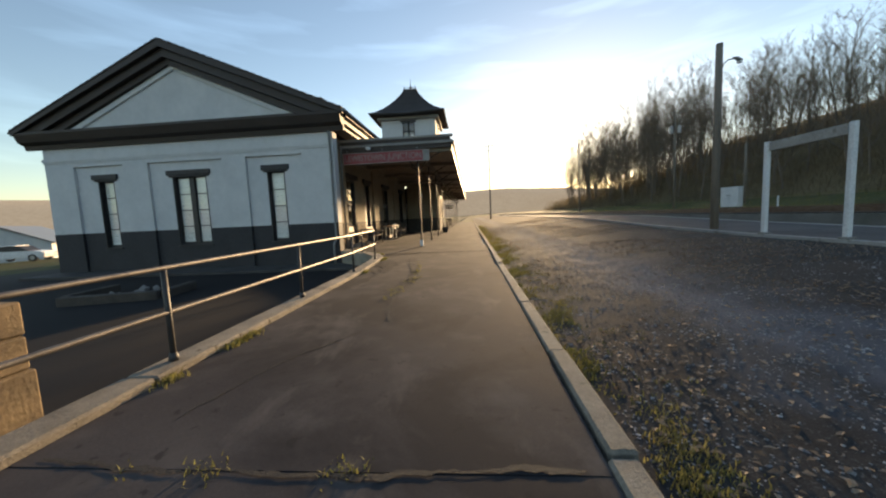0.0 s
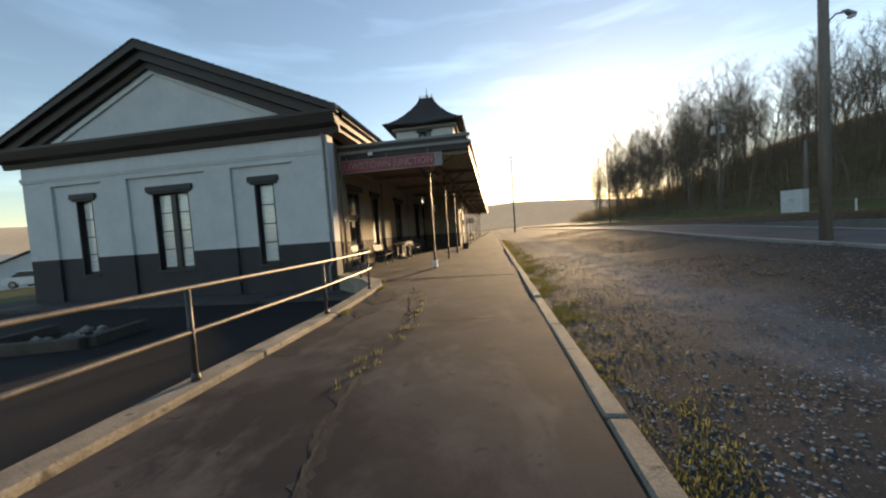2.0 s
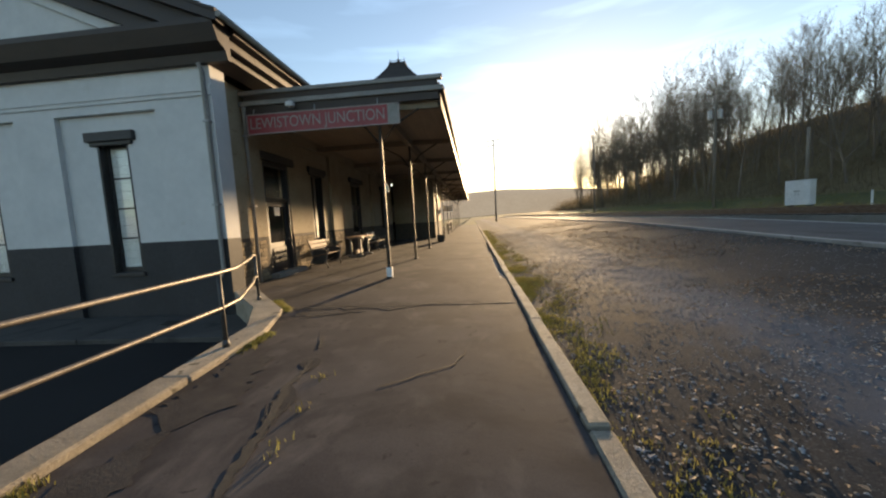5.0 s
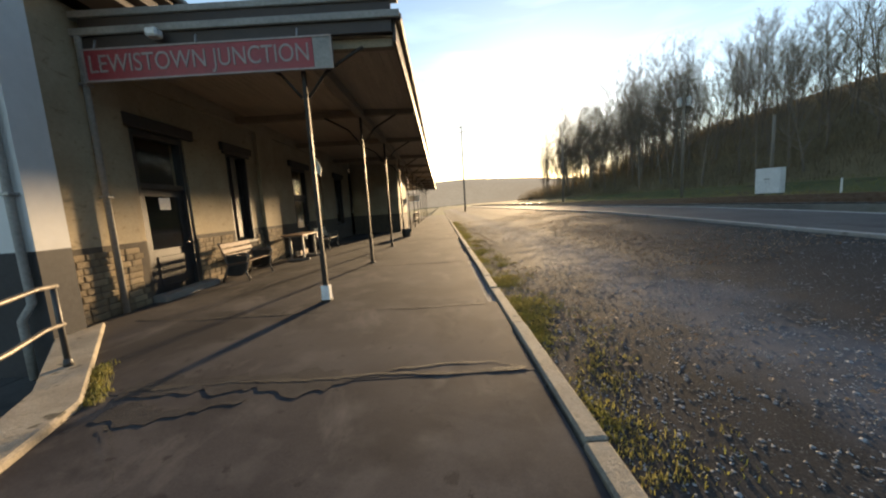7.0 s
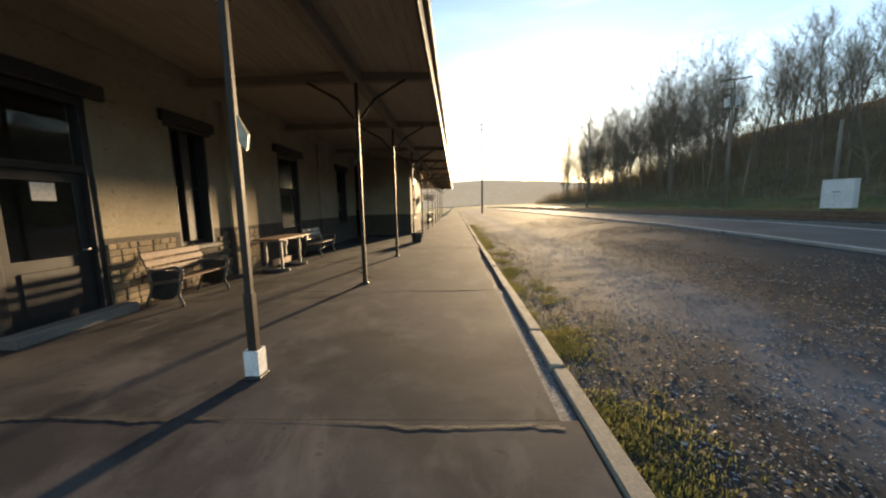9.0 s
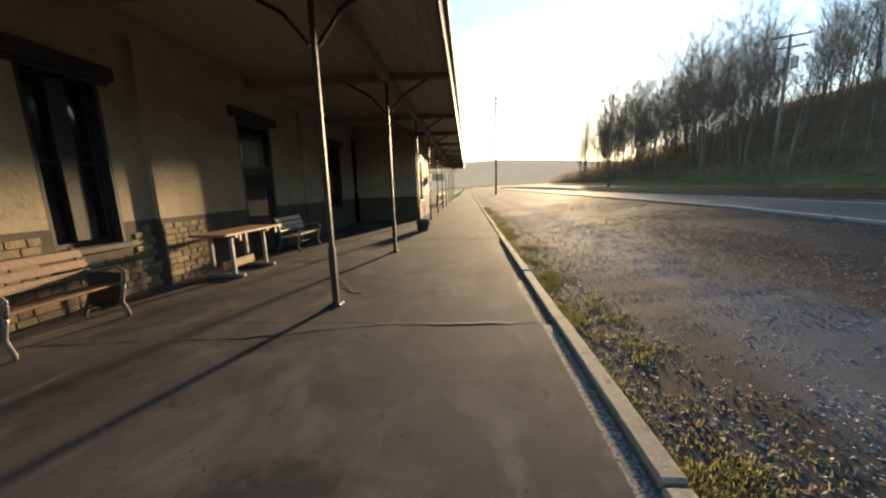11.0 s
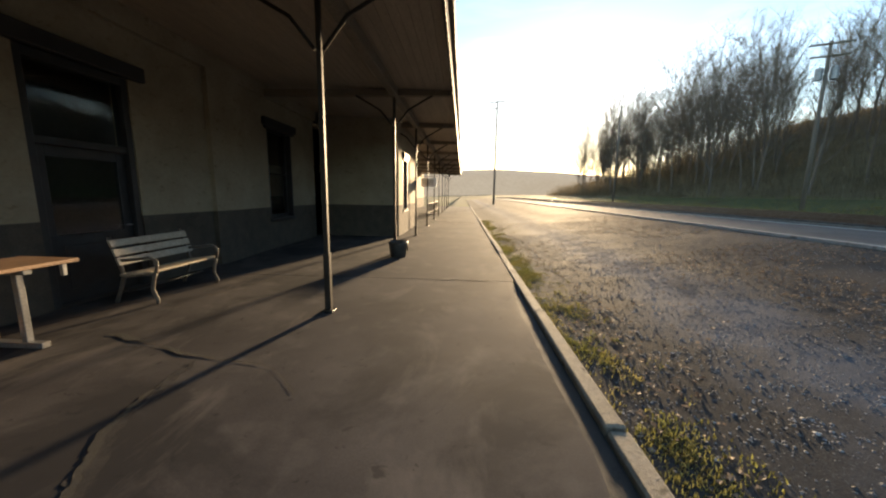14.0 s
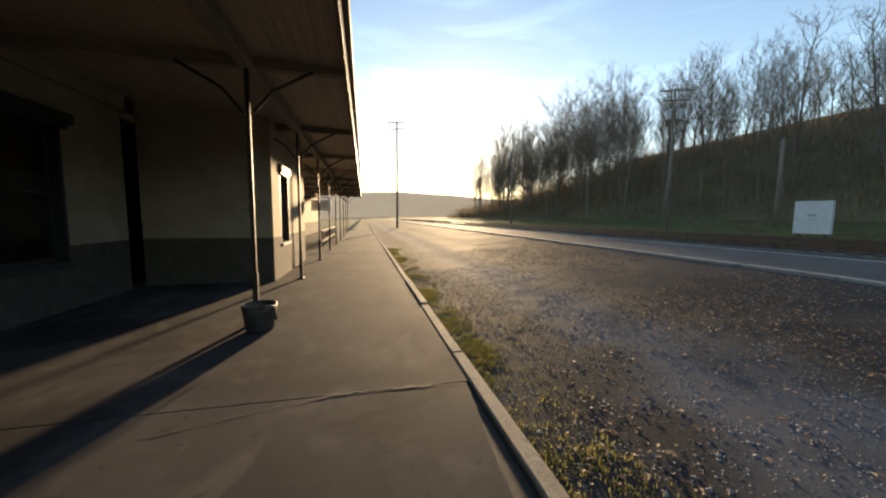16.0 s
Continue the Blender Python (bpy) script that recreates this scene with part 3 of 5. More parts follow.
box(b, (WL - 0.02, FY - 0.03, 4.16), (EX + 0.002, FY, 4.24), 0)
prism(b, [(-16.9, 5.42), (-5.2, 5.42), (-11.03, 8.15)], "y", FY + 0.02, FY + 0.42)
tagged(finish("wall_south", b, [WHITE, DADO]), "pale painted masonry gable wall with recessed panels and dark dado", "wall", kind="structure")

# platform-side wall, standing a little behind the corner pier
EW = -5.0
E_HOLES = [(14.7, 16.0, 0.0, 3.2), (17.45, 18.4, 0.85, 3.2), (21.4, 22.8, 0.0, 3.25), (26.6, 27.9, 0.85, 3.3)]
b = bmesh.new()
us = [FY + 0.42, 14.7, 16.0, 17.45, 18.4, 21.4, 22.8, 26.6, 27.9, 29.5]
cells(b, "y", us, [Z0, 0.0, 0.85, 1.15, 3.2, 3.25, 3.3, 3.98], [(h[0], h[1], h[2], h[3]) for h in E_HOLES], EW - 0.42, EW - 0.1, 1.15)
for y0, y1 in ((FY + 0.42, 14.5), (18.95, 19.95), (24.4, 25.4)):
    for z0, z1, mi in ((Z0, 1.15, 1), (1.15, 3.98, 0)):
        box(b, (EW - 0.1, y0, z0), (EW, y1, z1), mi)
box(b, (EW - 0.42, FY + 0.42, 3.98), (EW, 29.5, TOPZ), 0)
cells(b, "y", [34.6, 64.0], [Z0, 1.15, TOPZ], [], EW - 0.42, EW - 0.1, 1.15)
tagged(finish("wall_east", b, [TAN, MORTAR]), "ochre painted masonry wall under the canopy with stone dado", "wall", kind="structure")

b = bmesh.new()
for z0, z1, mi in ((Z0, 1.2, 1), (1.2, TOPZ, 0)):
    box(b, (WL, FY + 0.42, z0), (WL + 0.4, 64.0, z1), mi)
    box(b, (WL + 0.4, 63.6, z0), (EX - 0.68, 64.0, z1), mi)
tagged(finish("wall_west", b, [WHITE, DADO]), "pale painted masonry back wall with dark dado", "wall", kind="structure")
# unseen floor, ceiling and partitions, the gloom put into their dark colour
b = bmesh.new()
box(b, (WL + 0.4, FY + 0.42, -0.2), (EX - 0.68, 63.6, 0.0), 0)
solid("floor", b, DARKIN, "unseen floor inside the station, gloom put in as dark colour", "floor", kind="structure")
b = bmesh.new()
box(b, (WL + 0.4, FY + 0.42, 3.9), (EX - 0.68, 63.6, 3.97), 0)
solid("ceiling", b, DARKIN, "unseen ceiling inside the station, gloom put in as dark colour", "ceiling", kind="structure")
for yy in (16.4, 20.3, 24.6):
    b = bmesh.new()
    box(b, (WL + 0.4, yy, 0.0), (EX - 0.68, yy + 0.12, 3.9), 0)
    solid("partition", b, DARKIN, "unseen partition inside the station, gloom put in as dark colour", "wall", kind="structure")

# cornice and pediment trim
b = bmesh.new()
prof = [(FY, 4.75), (FY - 0.10, 4.75), (FY - 0.14, 4.92), (FY - 0.34, 5.02), (FY - 0.40, 5.16), (FY - 0.46, 5.30), (FY - 0.46, 5.40), (FY, 5.44)]
prism(b, prof, "x", WL - 0.62, EX + 0.5)
solid("trim", b, BROWN, "dark brown moulded wooden cornice across the gable", "cornice", kind="structure")
APEX, EAVE_R, EAVE_L = (-11.15, 8.47), (EX + 0.62, 5.42), (WL - 0.68, 5.42)
for side, ex in (("r", EAVE_R[0]), ("l", EAVE_L[0])):
    b = bmesh.new()
    prism(b, [(ex, 5.44), (APEX[0], APEX[1]), (APEX[0], APEX[1] - 0.26), (ex, 5.28)], "y", FY - 0.5, FY - 0.30)
    prism(b, [(ex - (0.35 if side == "r" else -0.35), 5.45), (APEX[0], APEX[1] - 0.27), (APEX[0], APEX[1] - 0.56), (ex - (1.2 if side == "r" else -1.2), 5.45)], "y", FY - 0.34, FY + 0.015)
    prism(b, [(ex - (1.25 if side == "r" else -1.25), 5.46), (APEX[0], APEX[1] - 0.57), (APEX[0], APEX[1] - 0.80), (ex - (1.9 if side == "r" else -1.9), 5.46)], "y", FY - 0.16, FY + 0.012)
    solid("trim", b, BROWN, "dark brown raking cornice of the gable", "cornice", kind="structure")
# white inner moulding of the gable triangle
b = bmesh.new()
prism(b, [(-15.9, 5.47), (-15.45, 5.47), (-11.03, 7.52), (-6.6, 5.47), (-6.15, 5.47), (-11.03, 7.72)], "y", FY - 0.05, FY + 0.018)
solid("trim", b, WHITE, "pale raised moulding inside the gable triangle", "moulding", kind="structure")

roof = thing("roof", "dark shingled gable roof with boxed eaves", "roof", kind="structure")
for side, ex in (("r", EAVE_R[0]), ("l", EAVE_L[0])):
    b = bmesh.new()
    n = 26
    for k in range(n):
        f0, f1 = k / n, (k + 1) / n
        xa, za = ex + (APEX[0] - ex) * f0, 5.44 + (APEX[1] - 5.44) * f0
        xb, zb = ex + (APEX[0] - ex) * f1, 5.44 + (APEX[1] - 5.44) * f1
        prism(b, [(xa, za), (xb, zb), (xb, zb + 0.05), (xa, za + 0.075)], "y", FY - 0.52, 64.3)
    part("roof_slope", b, SHINGLE, roof, "courses of dark shingles")
    b = bmesh.new()
    s = 1 if side == "r" else -1
    prism(b, [(ex - 0.02 * s, 5.43), (ex - 0.02 * s, 5.27), (ex - 0.16 * s, 5.22), (ex - 0.16 * s, 5.06), (ex - 0.30 * s, 5.02), (ex - 0.30 * s, 4.9), (ex - 0.62 * s, 4.76), (ex - 0.62 * s, 5.43)], "y", FY + 0.01, 64.0)
    part("eave_cornice", b, BROWN, roof, "dark brown boxed eave")
    b = bmesh.new()
    tube(b, [(ex + 0.05 * s, FY - 0.5, 5.40), (ex + 0.05 * s, 64.0, 5.36)], 0.06, 8)
    part("gutter", b, FASCIA, roof, "pale metal gutter")

chimney = thing("chimney", "short dark brick chimney on the roof slope", "chimney")
b = bmesh.new()
box(b, (-7.7, 17.2, 6.6), (-7.0, 17.9, 7.55), 0, 0.02)
part("stack", b, SHINGLE, chimney)
b = bmesh.new()
box(b, (-7.78, 17.12, 7.55), (-6.92, 17.98, 7.68), 0, 0.02)
part("cap", b, BROWN, chimney)


def window(name, width, height, lights, rows, label, open_dark=False, lintel=0.2, kindname="window"):
    """A tall sash window, front at y = 0 looking towards -y, sill at z = 0."""
    ob = thing(name, label, kindname, kind="structure")
    h = width / 2
    b = bmesh.new()
    box(b, (-h, 0.16, 0), (-h + 0.09, 0.26, height), 0, 0.006)
    box(b, (h - 0.09, 0.16, 0), (h, 0.26, height), 0, 0.006)
    box(b, (-h + 0.09, 0.16, height - 0.1), (h - 0.09, 0.26, height), 0, 0.006)
    box(b, (-h + 0.09, 0.16, 0), (h - 0.09, 0.26, 0.09), 0, 0.006)
    part("window_frame", b, FRAMEP, ob)
    b = bmesh.new()
    box(b, (-h - lintel, -0.09, height), (h + lintel, 0.1, height + 0.2), 0, 0.012)
    box(b, (-h - lintel * 0.6, -0.05, height - 0.08), (h + lintel * 0.6, 0.09, height - 0.002), 0, 0.008)
    part("lintel", b, LINTEL, ob, "dark painted projecting lintel")
    b = bmesh.new()
    box(b, (-h - 0.04, -0.05, -0.09), (h + 0.04, 0.16, -0.003), 0, 0.01)
    part("window_sill", b, LINTEL, ob)
    b = bmesh.new()
    box(b, (-h, 0.0, 0.002), (-h + 0.05, 0.158, height - 0.085), 0, 0.004)
    box(b, (h - 0.05, 0.0, 0.002), (h, 0.158, height - 0.085), 0, 0.004)
    part("casing", b, FRAMEP, ob)
    inner = width - 0.18
    lw = (inner - 0.22 * (lights - 1)) / lights
    for i in range(lights):
        x0 = -h + 0.09 + i * (lw + 0.22)
        if i:
            b = bmesh.new()
            box(b, (x0 - 0.22, 0.10, 0.09), (x0, 0.25, height - 0.1), 0, 0.006)
            part("mullion", b, FRAMEP, ob)
        for r in range(rows):
            z0 = 0.09 + (height - 0.19) * r / rows
            z1 = 0.09 + (height - 0.19) * (r + 1) / rows
            if r:
                b = bmesh.new()
                box(b, (x0, 0.175, z0 - 0.018), (x0 + lw, 0.22, z0 + 0.018), 0)
                part("glazing_bar", b, FRAMEP, ob)
            b = bmesh.new()
            box(b, (x0, 0.19, z0 + 0.02), (x0 + lw, 0.196, z1 - 0.02), 0)
            p = part("pane", b, GLASS, ob)
            p.visible_shadow = False
        # added white slats close behind the glass imitate the bright sky reflection
        if not open_dark:
            b = bmesh.new()
            n = 14
            for q in range(n):
                z0 = 0.1 + (height - 0.2) * q / n
                prism(b, [(0.204, z0), (0.208, z0), (0.214, z0 + (height - 0.2) / n - 0.004), (0.21, z0 + (height - 0.2) / n - 0.004)], "x", x0 - 0.03, x0 + lw + 0.03)
            part("reflection_slats", b, SKY_LENS_WHITE, ob, "white slats that stand in for sky reflected in the pane")
    return ob


for k, (x, lights) in enumerate(((-14.705, 1), (-10.97, 2), (-7.245, 1))):
    w = window(f"window_{k + 1}", 1.5 if lights == 2 else 0.75, 2.86, lights, 4, "tall dark-framed window in the gable wall, white slats painting the sky's reflection" if lights == 1 else "paired tall dark-framed window in the gable wall, white slats painting the sky's reflection")
    w.matrix_world = pose(x, FY + 0.1, 0.56)
w = window("window_4", 0.95, 2.35, 2, 2, "narrow paired dark window under the canopy", True)
w.matrix_world = pose(EW - 0.1, 17.925, 0.85, 0, 0, 90)
w = window("window_5", 1.3, 2.45, 1, 2, "dark sash window under the canopy", True)
w.matrix_world = pose(EW - 0.1, 27.25, 0.85, 0, 0, 90)


def door(name, width, height, label, paper=False):
    ob = thing(name, label, "door", kind="structure")
    h = width / 2
    b = bmesh.new()
    box(b, (-h, 0.02, 0), (-h + 0.1, 0.2, height), 0, 0.006)
    box(b, (h - 0.1, 0.02, 0), (h, 0.2, height), 0, 0.006)
    box(b, (-h + 0.1, 0.02, height - 0.12), (h - 0.1, 0.2, height), 0, 0.006)
    box(b, (-h + 0.1, 0.04, 2.12), (h - 0.1, 0.2, 2.22), 0, 0.006)
    part("door_frame", b, FRAMEP, ob)
    b = bmesh.new()
    box(b, (-h - 0.22, -0.1, height), (h + 0.22, 0.1, height + 0.22), 0, 0.012)
    part("lintel", b, LINTEL, ob, "dark painted projecting lintel")
    b = bmesh.new()
    box(b, (-h + 0.1, 0.11, 2.22), (h - 0.1, 0.118, height - 0.12), 0)
    p = part("pane", b, GLASS, ob)
    p.visible_shadow = False
    b = bmesh.new()
    box(b, (-h + 0.1, 0.1, 0.02), (h - 0.1, 0.16, 0.95), 0, 0.004)
    box(b, (-h + 0.1, 0.1, 0.95), (-h + 0.24, 0.16, 2.12), 0, 0.004)
    box(b, (h - 0.24, 0.1, 0.95), (h - 0.1, 0.16, 2.12), 0, 0.004)
    box(b, (-h + 0.24, 0.1, 1.98), (h - 0.24, 0.16, 2.12), 0, 0.004)
    box(b, (-h + 0.3, 0.085, 0.2), (h - 0.3, 0.1, 0.8), 0, 0.008)
    leaf = part("door_leaf", b, FRAMEP, ob)
    b = bmesh.new()
    box(b, (-h + 0.24, 0.125, 0.95), (h - 0.24, 0.132, 1.98), 0)
    p = part("glass_panel", b, GLASS, leaf)
    p.visible_shadow = False
    b = bmesh.new()
    tube(b, [(h - 0.17, 0.1, 1.02), (h - 0.17, 0.04, 1.02), (h - 0.27, 0.04, 1.02)], 0.012, 8)
    part("door_handle", b, GREYMETAL, leaf)
    if paper:
        b = bmesh.new()
        box(b, (-0.08, 0.116, 1.72), (0.2, 0.122, 1.96), 0)
        part("notice", b, PAPER, leaf, "white paper notice")
    return ob


d = door("door_1", 1.3, 3.2, "dark panelled door with transom and a paper notice", True)
d.matrix_world = pose(EW - 0.1, 15.35, 0.0, 0, 0, 90)
d = door("door_2", 1.4, 3.25, "dark half-glazed door with transom under the canopy")
d.matrix_world = pose(EW - 0.1, 22.1, 0.0, 0, 0, 90)

# worn stone step before the first door
b = bmesh.new()
box(b, (EW - 0.06, 14.56, -0.02), (EW + 0.20, 16.14, 0.13), 0, 0.02)
solid("door_step", b, CONCRETE, "worn pale stone step before the dark door", "step", kind="structure")

# the projecting bay and the tower over it
BX, BY0, BY1 = -2.2, 30.0, 34.6
b = bmesh.new()
cells(b, "y", [BY0 + 0.3, 30.9, 32.0, BY1], [Z0, 0.95, 1.15, 2.95, 5.2], [(30.9, 32.0, 0.95, 2.95)], BX - 0.3, BX, 1.15)
for z0, z1, mi in ((Z0, 1.15, 1), (1.15, 5.2, 0)):
    box(b, (EW - 0.09, BY0, z0), (BX, BY0 + 0.3, z1), mi)
    box(b, (EW - 0.09, BY1, z0), (BX, BY1 + 0.3, z1), mi)
tagged(finish("wall_bay", b, [TAN, MORTAR]), "ochre painted projecting bay under the canopy", "wall", kind="structure")
w = window("window_6", 1.1, 2.0, 1, 2, "dark sash window in the projecting bay", True, 0.08)
w.matrix_world = pose(BX, 31.45, 0.95, 0, 0, 90)

TC, TH = (-4.72, 33.3), 2.45
tower = thing("tower", "pale square tower with a flared pagoda-like roof", "tower", kind="structure")
b = bmesh.new()
wz = (8.5, 9.8)
for rot in range(4):
    r = Matrix.Rotation(rot * math.pi / 2, 3, "Z")
    first = len(b.verts)
    cells(b, "x", [-TH, -0.55, 0.55, TH - 0.25], [4.9, wz[0], wz[1], 10.5], [(-0.55, 0.55, wz[0], wz[1])], -TH, -TH + 0.25, 0)
    b.verts.ensure_lookup_table()
    for v in b.verts[first:]:
        v.co = r @ v.co + Vector((TC[0], TC[1], 0))
part("tower_wall", b, WHITE, tower)
for rot in range(4):
    b = bmesh.new()
    r = Matrix.Rotation(rot * math.pi / 2, 3, "Z")
    box(b, (-0.7, -TH - 0.06, wz[1]), (0.7, -TH + 0.1, wz[1] + 0.2), 0, 0.01)
    box(b, (-0.55, -TH + 0.08, wz[0]), (-0.47, -TH + 0.2, wz[1]), 0)
    box(b, (0.47, -TH + 0.08, wz[0]), (0.55, -TH + 0.2, wz[1]), 0)
    box(b, (-0.06, -TH + 0.08, wz[0]), (0.06, -TH + 0.2, wz[1]), 0)
    box(b, (-0.47, -TH + 0.09, 9.0), (0.47, -TH + 0.18, 9.06), 0)
    for v in b.verts:
        v.co = r @ v.co + Vector((TC[0], TC[1], 0))
    tw = part("window", b, FRAMEP, tower)
    b = bmesh.new()
    for x0, x1 in ((-0.47, -0.06), (0.06, 0.47)):
        box(b, (x0, -TH + 0.13, wz[0]), (x1, -TH + 0.14, wz[1]), 0)
    for v in b.verts:
        v.co = r @ v.co + Vector((TC[0], TC[1], 0))
    part("pane", b, GLASS, tw)
b = bmesh.new()
rings = []
PAG = [(3.35, 10.3), (3.37, 10.42), (2.92, 10.65), (2.4, 11.05), (1.87, 11.55), (1.35, 12.15), (0.90, 12.75), (0.66, 13.15), (0.64, 13.35)]
for rr, z in PAG:
    ring = []
    for cx, cy in ((-1, -1), (0, -1), (1, -1), (1, 0), (1, 1), (0, 1), (-1, 1), (-1, 0)):
        lift = 0.14 * (rr / 3.3) ** 2 if cx and cy else 0.0
        ring.append(b.verts.new((TC[0] + cx * rr, TC[1] + cy * rr, z + lift)))
    rings.append(ring)
for a, c in zip(rings, rings[1:]):
    for k in range(8):
        b.faces.new((a[k], a[(k + 1) % 8], c[(k + 1) % 8], c[k]))
b.faces.new(rings[0][::-1])
b.faces.new(rings[-1])
part("tower_roof", b, SHINGLE, tower, "dark flared shingle roof")
b = bmesh.new()
box(b, (TC[0] - 2.75, TC[1] - 2.75, 10.05), (TC[0] + 2.75, TC[1] + 2.75, 10.28), 0, 0.02)
part("tower_eave", b, FASCIA, tower, "pale eave board")
b = bmesh.new()
tube(b, [(TC[0], TC[1], 13.3), (TC[0], TC[1], 14.5)], 0.05, 8, 0.012)
bmesh.ops.create_icosphere(b, subdivisions=2, radius=0.13, matrix=Matrix.Translation((TC[0], TC[1], 13.7)))
for cx, cy in ((-1, -1), (1, -1), (1, 1), (-1, 1)):
    tube(b, [(TC[0] + cx * 0.55, TC[1] + cy * 0.55, 13.3), (TC[0] + cx * 0.55, TC[1] + cy * 0.55, 13.65)], 0.04, 6, 0.015)
    tube(b, [(TC[0] + cx * 0.55, TC[1] + cy * 0.55, 13.5), (TC[0] - cy * 0.55, TC[1] + cx * 0.55, 13.5)], 0.018, 6)
part("finial", b, IRON, tower, "iron finial with cresting")

# the platform canopy
CY0, CY1, CXE = 13.95, 64.0, -0.15
canopy = thing("canopy", "long brown platform canopy on slender posts", "canopy", kind="structure")
b = bmesh.new()
prism(b, [(EW + 0.004, 4.62), (CXE, 4.40), (CXE, 4.46), (EW + 0.004, 4.70)], "y", CY0, CY1)
part("canopy_roof", b, SHINGLE, canopy)
b = bmesh.new()
nb = 30
for k in range(nb):
    xa = EW + 0.01 + (CXE - 0.06 - EW) * k / nb
    xb = EW + 0.01 + (CXE - 0.06 - EW) * (k + 1) / nb - 0.006
    za = 4.30 - 0.2 * k / nb
    zb = 4.30 - 0.2 * (k + 1) / nb
    prism(b, [(xa, za), (xb, zb), (xb, zb + 0.03), (xa, za + 0.03)], "y", CY0 + 0.06, CY1)
part("soffit", b, SOFFIT, canopy, "brown tongued soffit boards")
b = bmesh.new()
box(b, (CXE - 0.05, CY0, 4.0), (CXE, CY1, 4.40), 0, 0.006)
box(b, (CXE, CY0 - 0.03, 4.30), (CXE + 0.10, CY1, 4.40), 0, 0.015)
part("fascia", b, BROWN, canopy)
b = bmesh.new()
box(b, (EW + 0.1, CY0 - 0.06, 4.12), (CXE - 0.05, CY0, 4.58), 0, 0.008)
part("end_fascia", b, BROWN, canopy)
b = bmesh.new()
box(b, (EW - 0.05, CY0 - 0.12, 4.30), (CXE + 0.08, CY0 - 0.06, 4.41), 0, 0.012)
box(b, (EW - 0.05, CY0 - 0.10, 4.56), (CXE + 0.06, CY0 + 0.05, 4.66), 0, 0.012)
part("gutter", b, FASCIA, canopy, "pale grey gutter across the canopy end")
COL_X = -1.62
COLS = [13.95, 17.85, 21.75, 26.3, 30.4, 34.6, 38.8, 43.0, 47.2, 51.4, 55.6, 59.8]
b = bmesh.new()
box(b, (COL_X - 0.09, CY0 + 0.02, 3.93), (COL_X + 0.09, CY1 - 0.2, 4.14), 0, 0.01)
part("beam", b, BEAMP, canopy)
for yy in COLS:
    b = bmesh.new()
    box(b, (EW + 0.01, yy + 0.10, 3.98), (CXE - 0.07, yy + 0.24, 4.15), 0, 0.008)
    part("rafter", b, BEAMP, canopy)


def canopy_post():
    ob = thing("canopy_post", "slender brown canopy post with angled brackets", "post", "posts of the canopy")
    b = bmesh.new()
    box(b, (-0.031, -0.031, 0.02), (0.031, 0.031, 3.92), 0, 0.008)
    part("shaft", b, STEEL, ob)
    b = bmesh.new()
    box(b, (-0.041, -0.041, 0.02), (0.041, 0.041, 0.8), 0, 0.008)
    part("base", b, STEEL, ob)
    b = bmesh.new()
    box(b, (-0.08, -0.08, 0.0), (0.08, 0.08, 0.025), 0, 0.006)
    part("base_plate", b, IRON, ob)
    for s in (1, -1):
        b = bmesh.new()
        tube(b, [(0.05 * s, 0, 3.25), (0.35 * s, 0, 3.62), (0.85 * s, 0, 3.90), (0.95 * s, 0, 3.95)], 0.025, 6)
        part("bracket", b, STEEL, ob)
    return ob


post = canopy_post()
post.matrix_basis = pose(COL_X, COLS[0], 0)
for yy in COLS[1:]:
    copy_thing(post, pose(COL_X, yy, 0))


# ---- things along the platform ----
def build_railing():
    ob = thing("railing", "two-rail galvanised pipe railing on dark posts", "railing")
    spots = [(left_edge(yy) - 0.15, yy) for yy in (-5.3, -2.85, -0.4, 2.03, 4.45, 6.95, 9.35)] + [(-3.56, 11.72)]
    for x, yy in spots:
        b = bmesh.new()
        tube(b, [(x, yy, 0.055), (x, yy, 0.9)], 0.025, 8)
        p = part("post", b, RAILP, ob)
        b = bmesh.new()
        tube(b, [(x, yy, 0.055), (x, yy, 0.14)], 0.045, 8, 0.032)
        part("flange", b, RAILP, p)
    for z in (0.91, 0.51):
        b = bmesh.new()
        pts = [(px, py, z) for px, py in spots[:-1]] + [(-2.50, 9.75, z), (-3.12, 10.95, z), (-3.46, 11.5, z), (-3.58, 11.77, z - 0.02)]
        tube(b, pts, 0.022, 10)
        part("rail", b, GALV, ob, "worn galvanised pipe rail")
    return ob


build_railing()


def downspout(pts, label):
    ob = thing("downspout", label, "drainpipe", "downspouts of the station")
    b = bmesh.new()
    tube(b, pts, 0.045, 10)
    part("pipe", b, FASCIA, ob)
    for z in (3.6, 1.9):
        b = bmesh.new()
        x, y = pts[1][0], pts[1][1]
        box(b, (x - 0.065, y - 0.055, z), (x + 0.065, y + 0.07, z + 0.04), 0, 0.005)
        part("clip", b, GREYMETAL, ob)
    return ob


downspout([(-4.86, 12.5, 4.74), (-4.86, 12.585, 4.6), (-4.86, 12.585, 0.55), (-4.95, 12.52, 0.35), (-4.95, 12.52, -0.42)], "pale downspout at the corner of the gable wall")
downspout([(-4.88, 13.84, 4.3), (-4.92, 13.88, 4.15), (-4.92, 13.88, 0.02)], "pale downspout from the canopy gutter")

# hanging name board
sign = thing("station_sign", "long red name board with white letters under the canopy edge", "sign")
b = bmesh.new()
box(b, (-4.76, 13.76, 3.62), (-1.38, 13.80, 4.05), 0, 0.004)
part("board", b, SIGNRED, sign)
b = bmesh.new()
box(b, (-1.376, 13.76, 3.62), (-1.12, 13.80, 4.05), 0, 0.004)
part("end_panel", b, FASCIA, sign, "pale grey end panel")
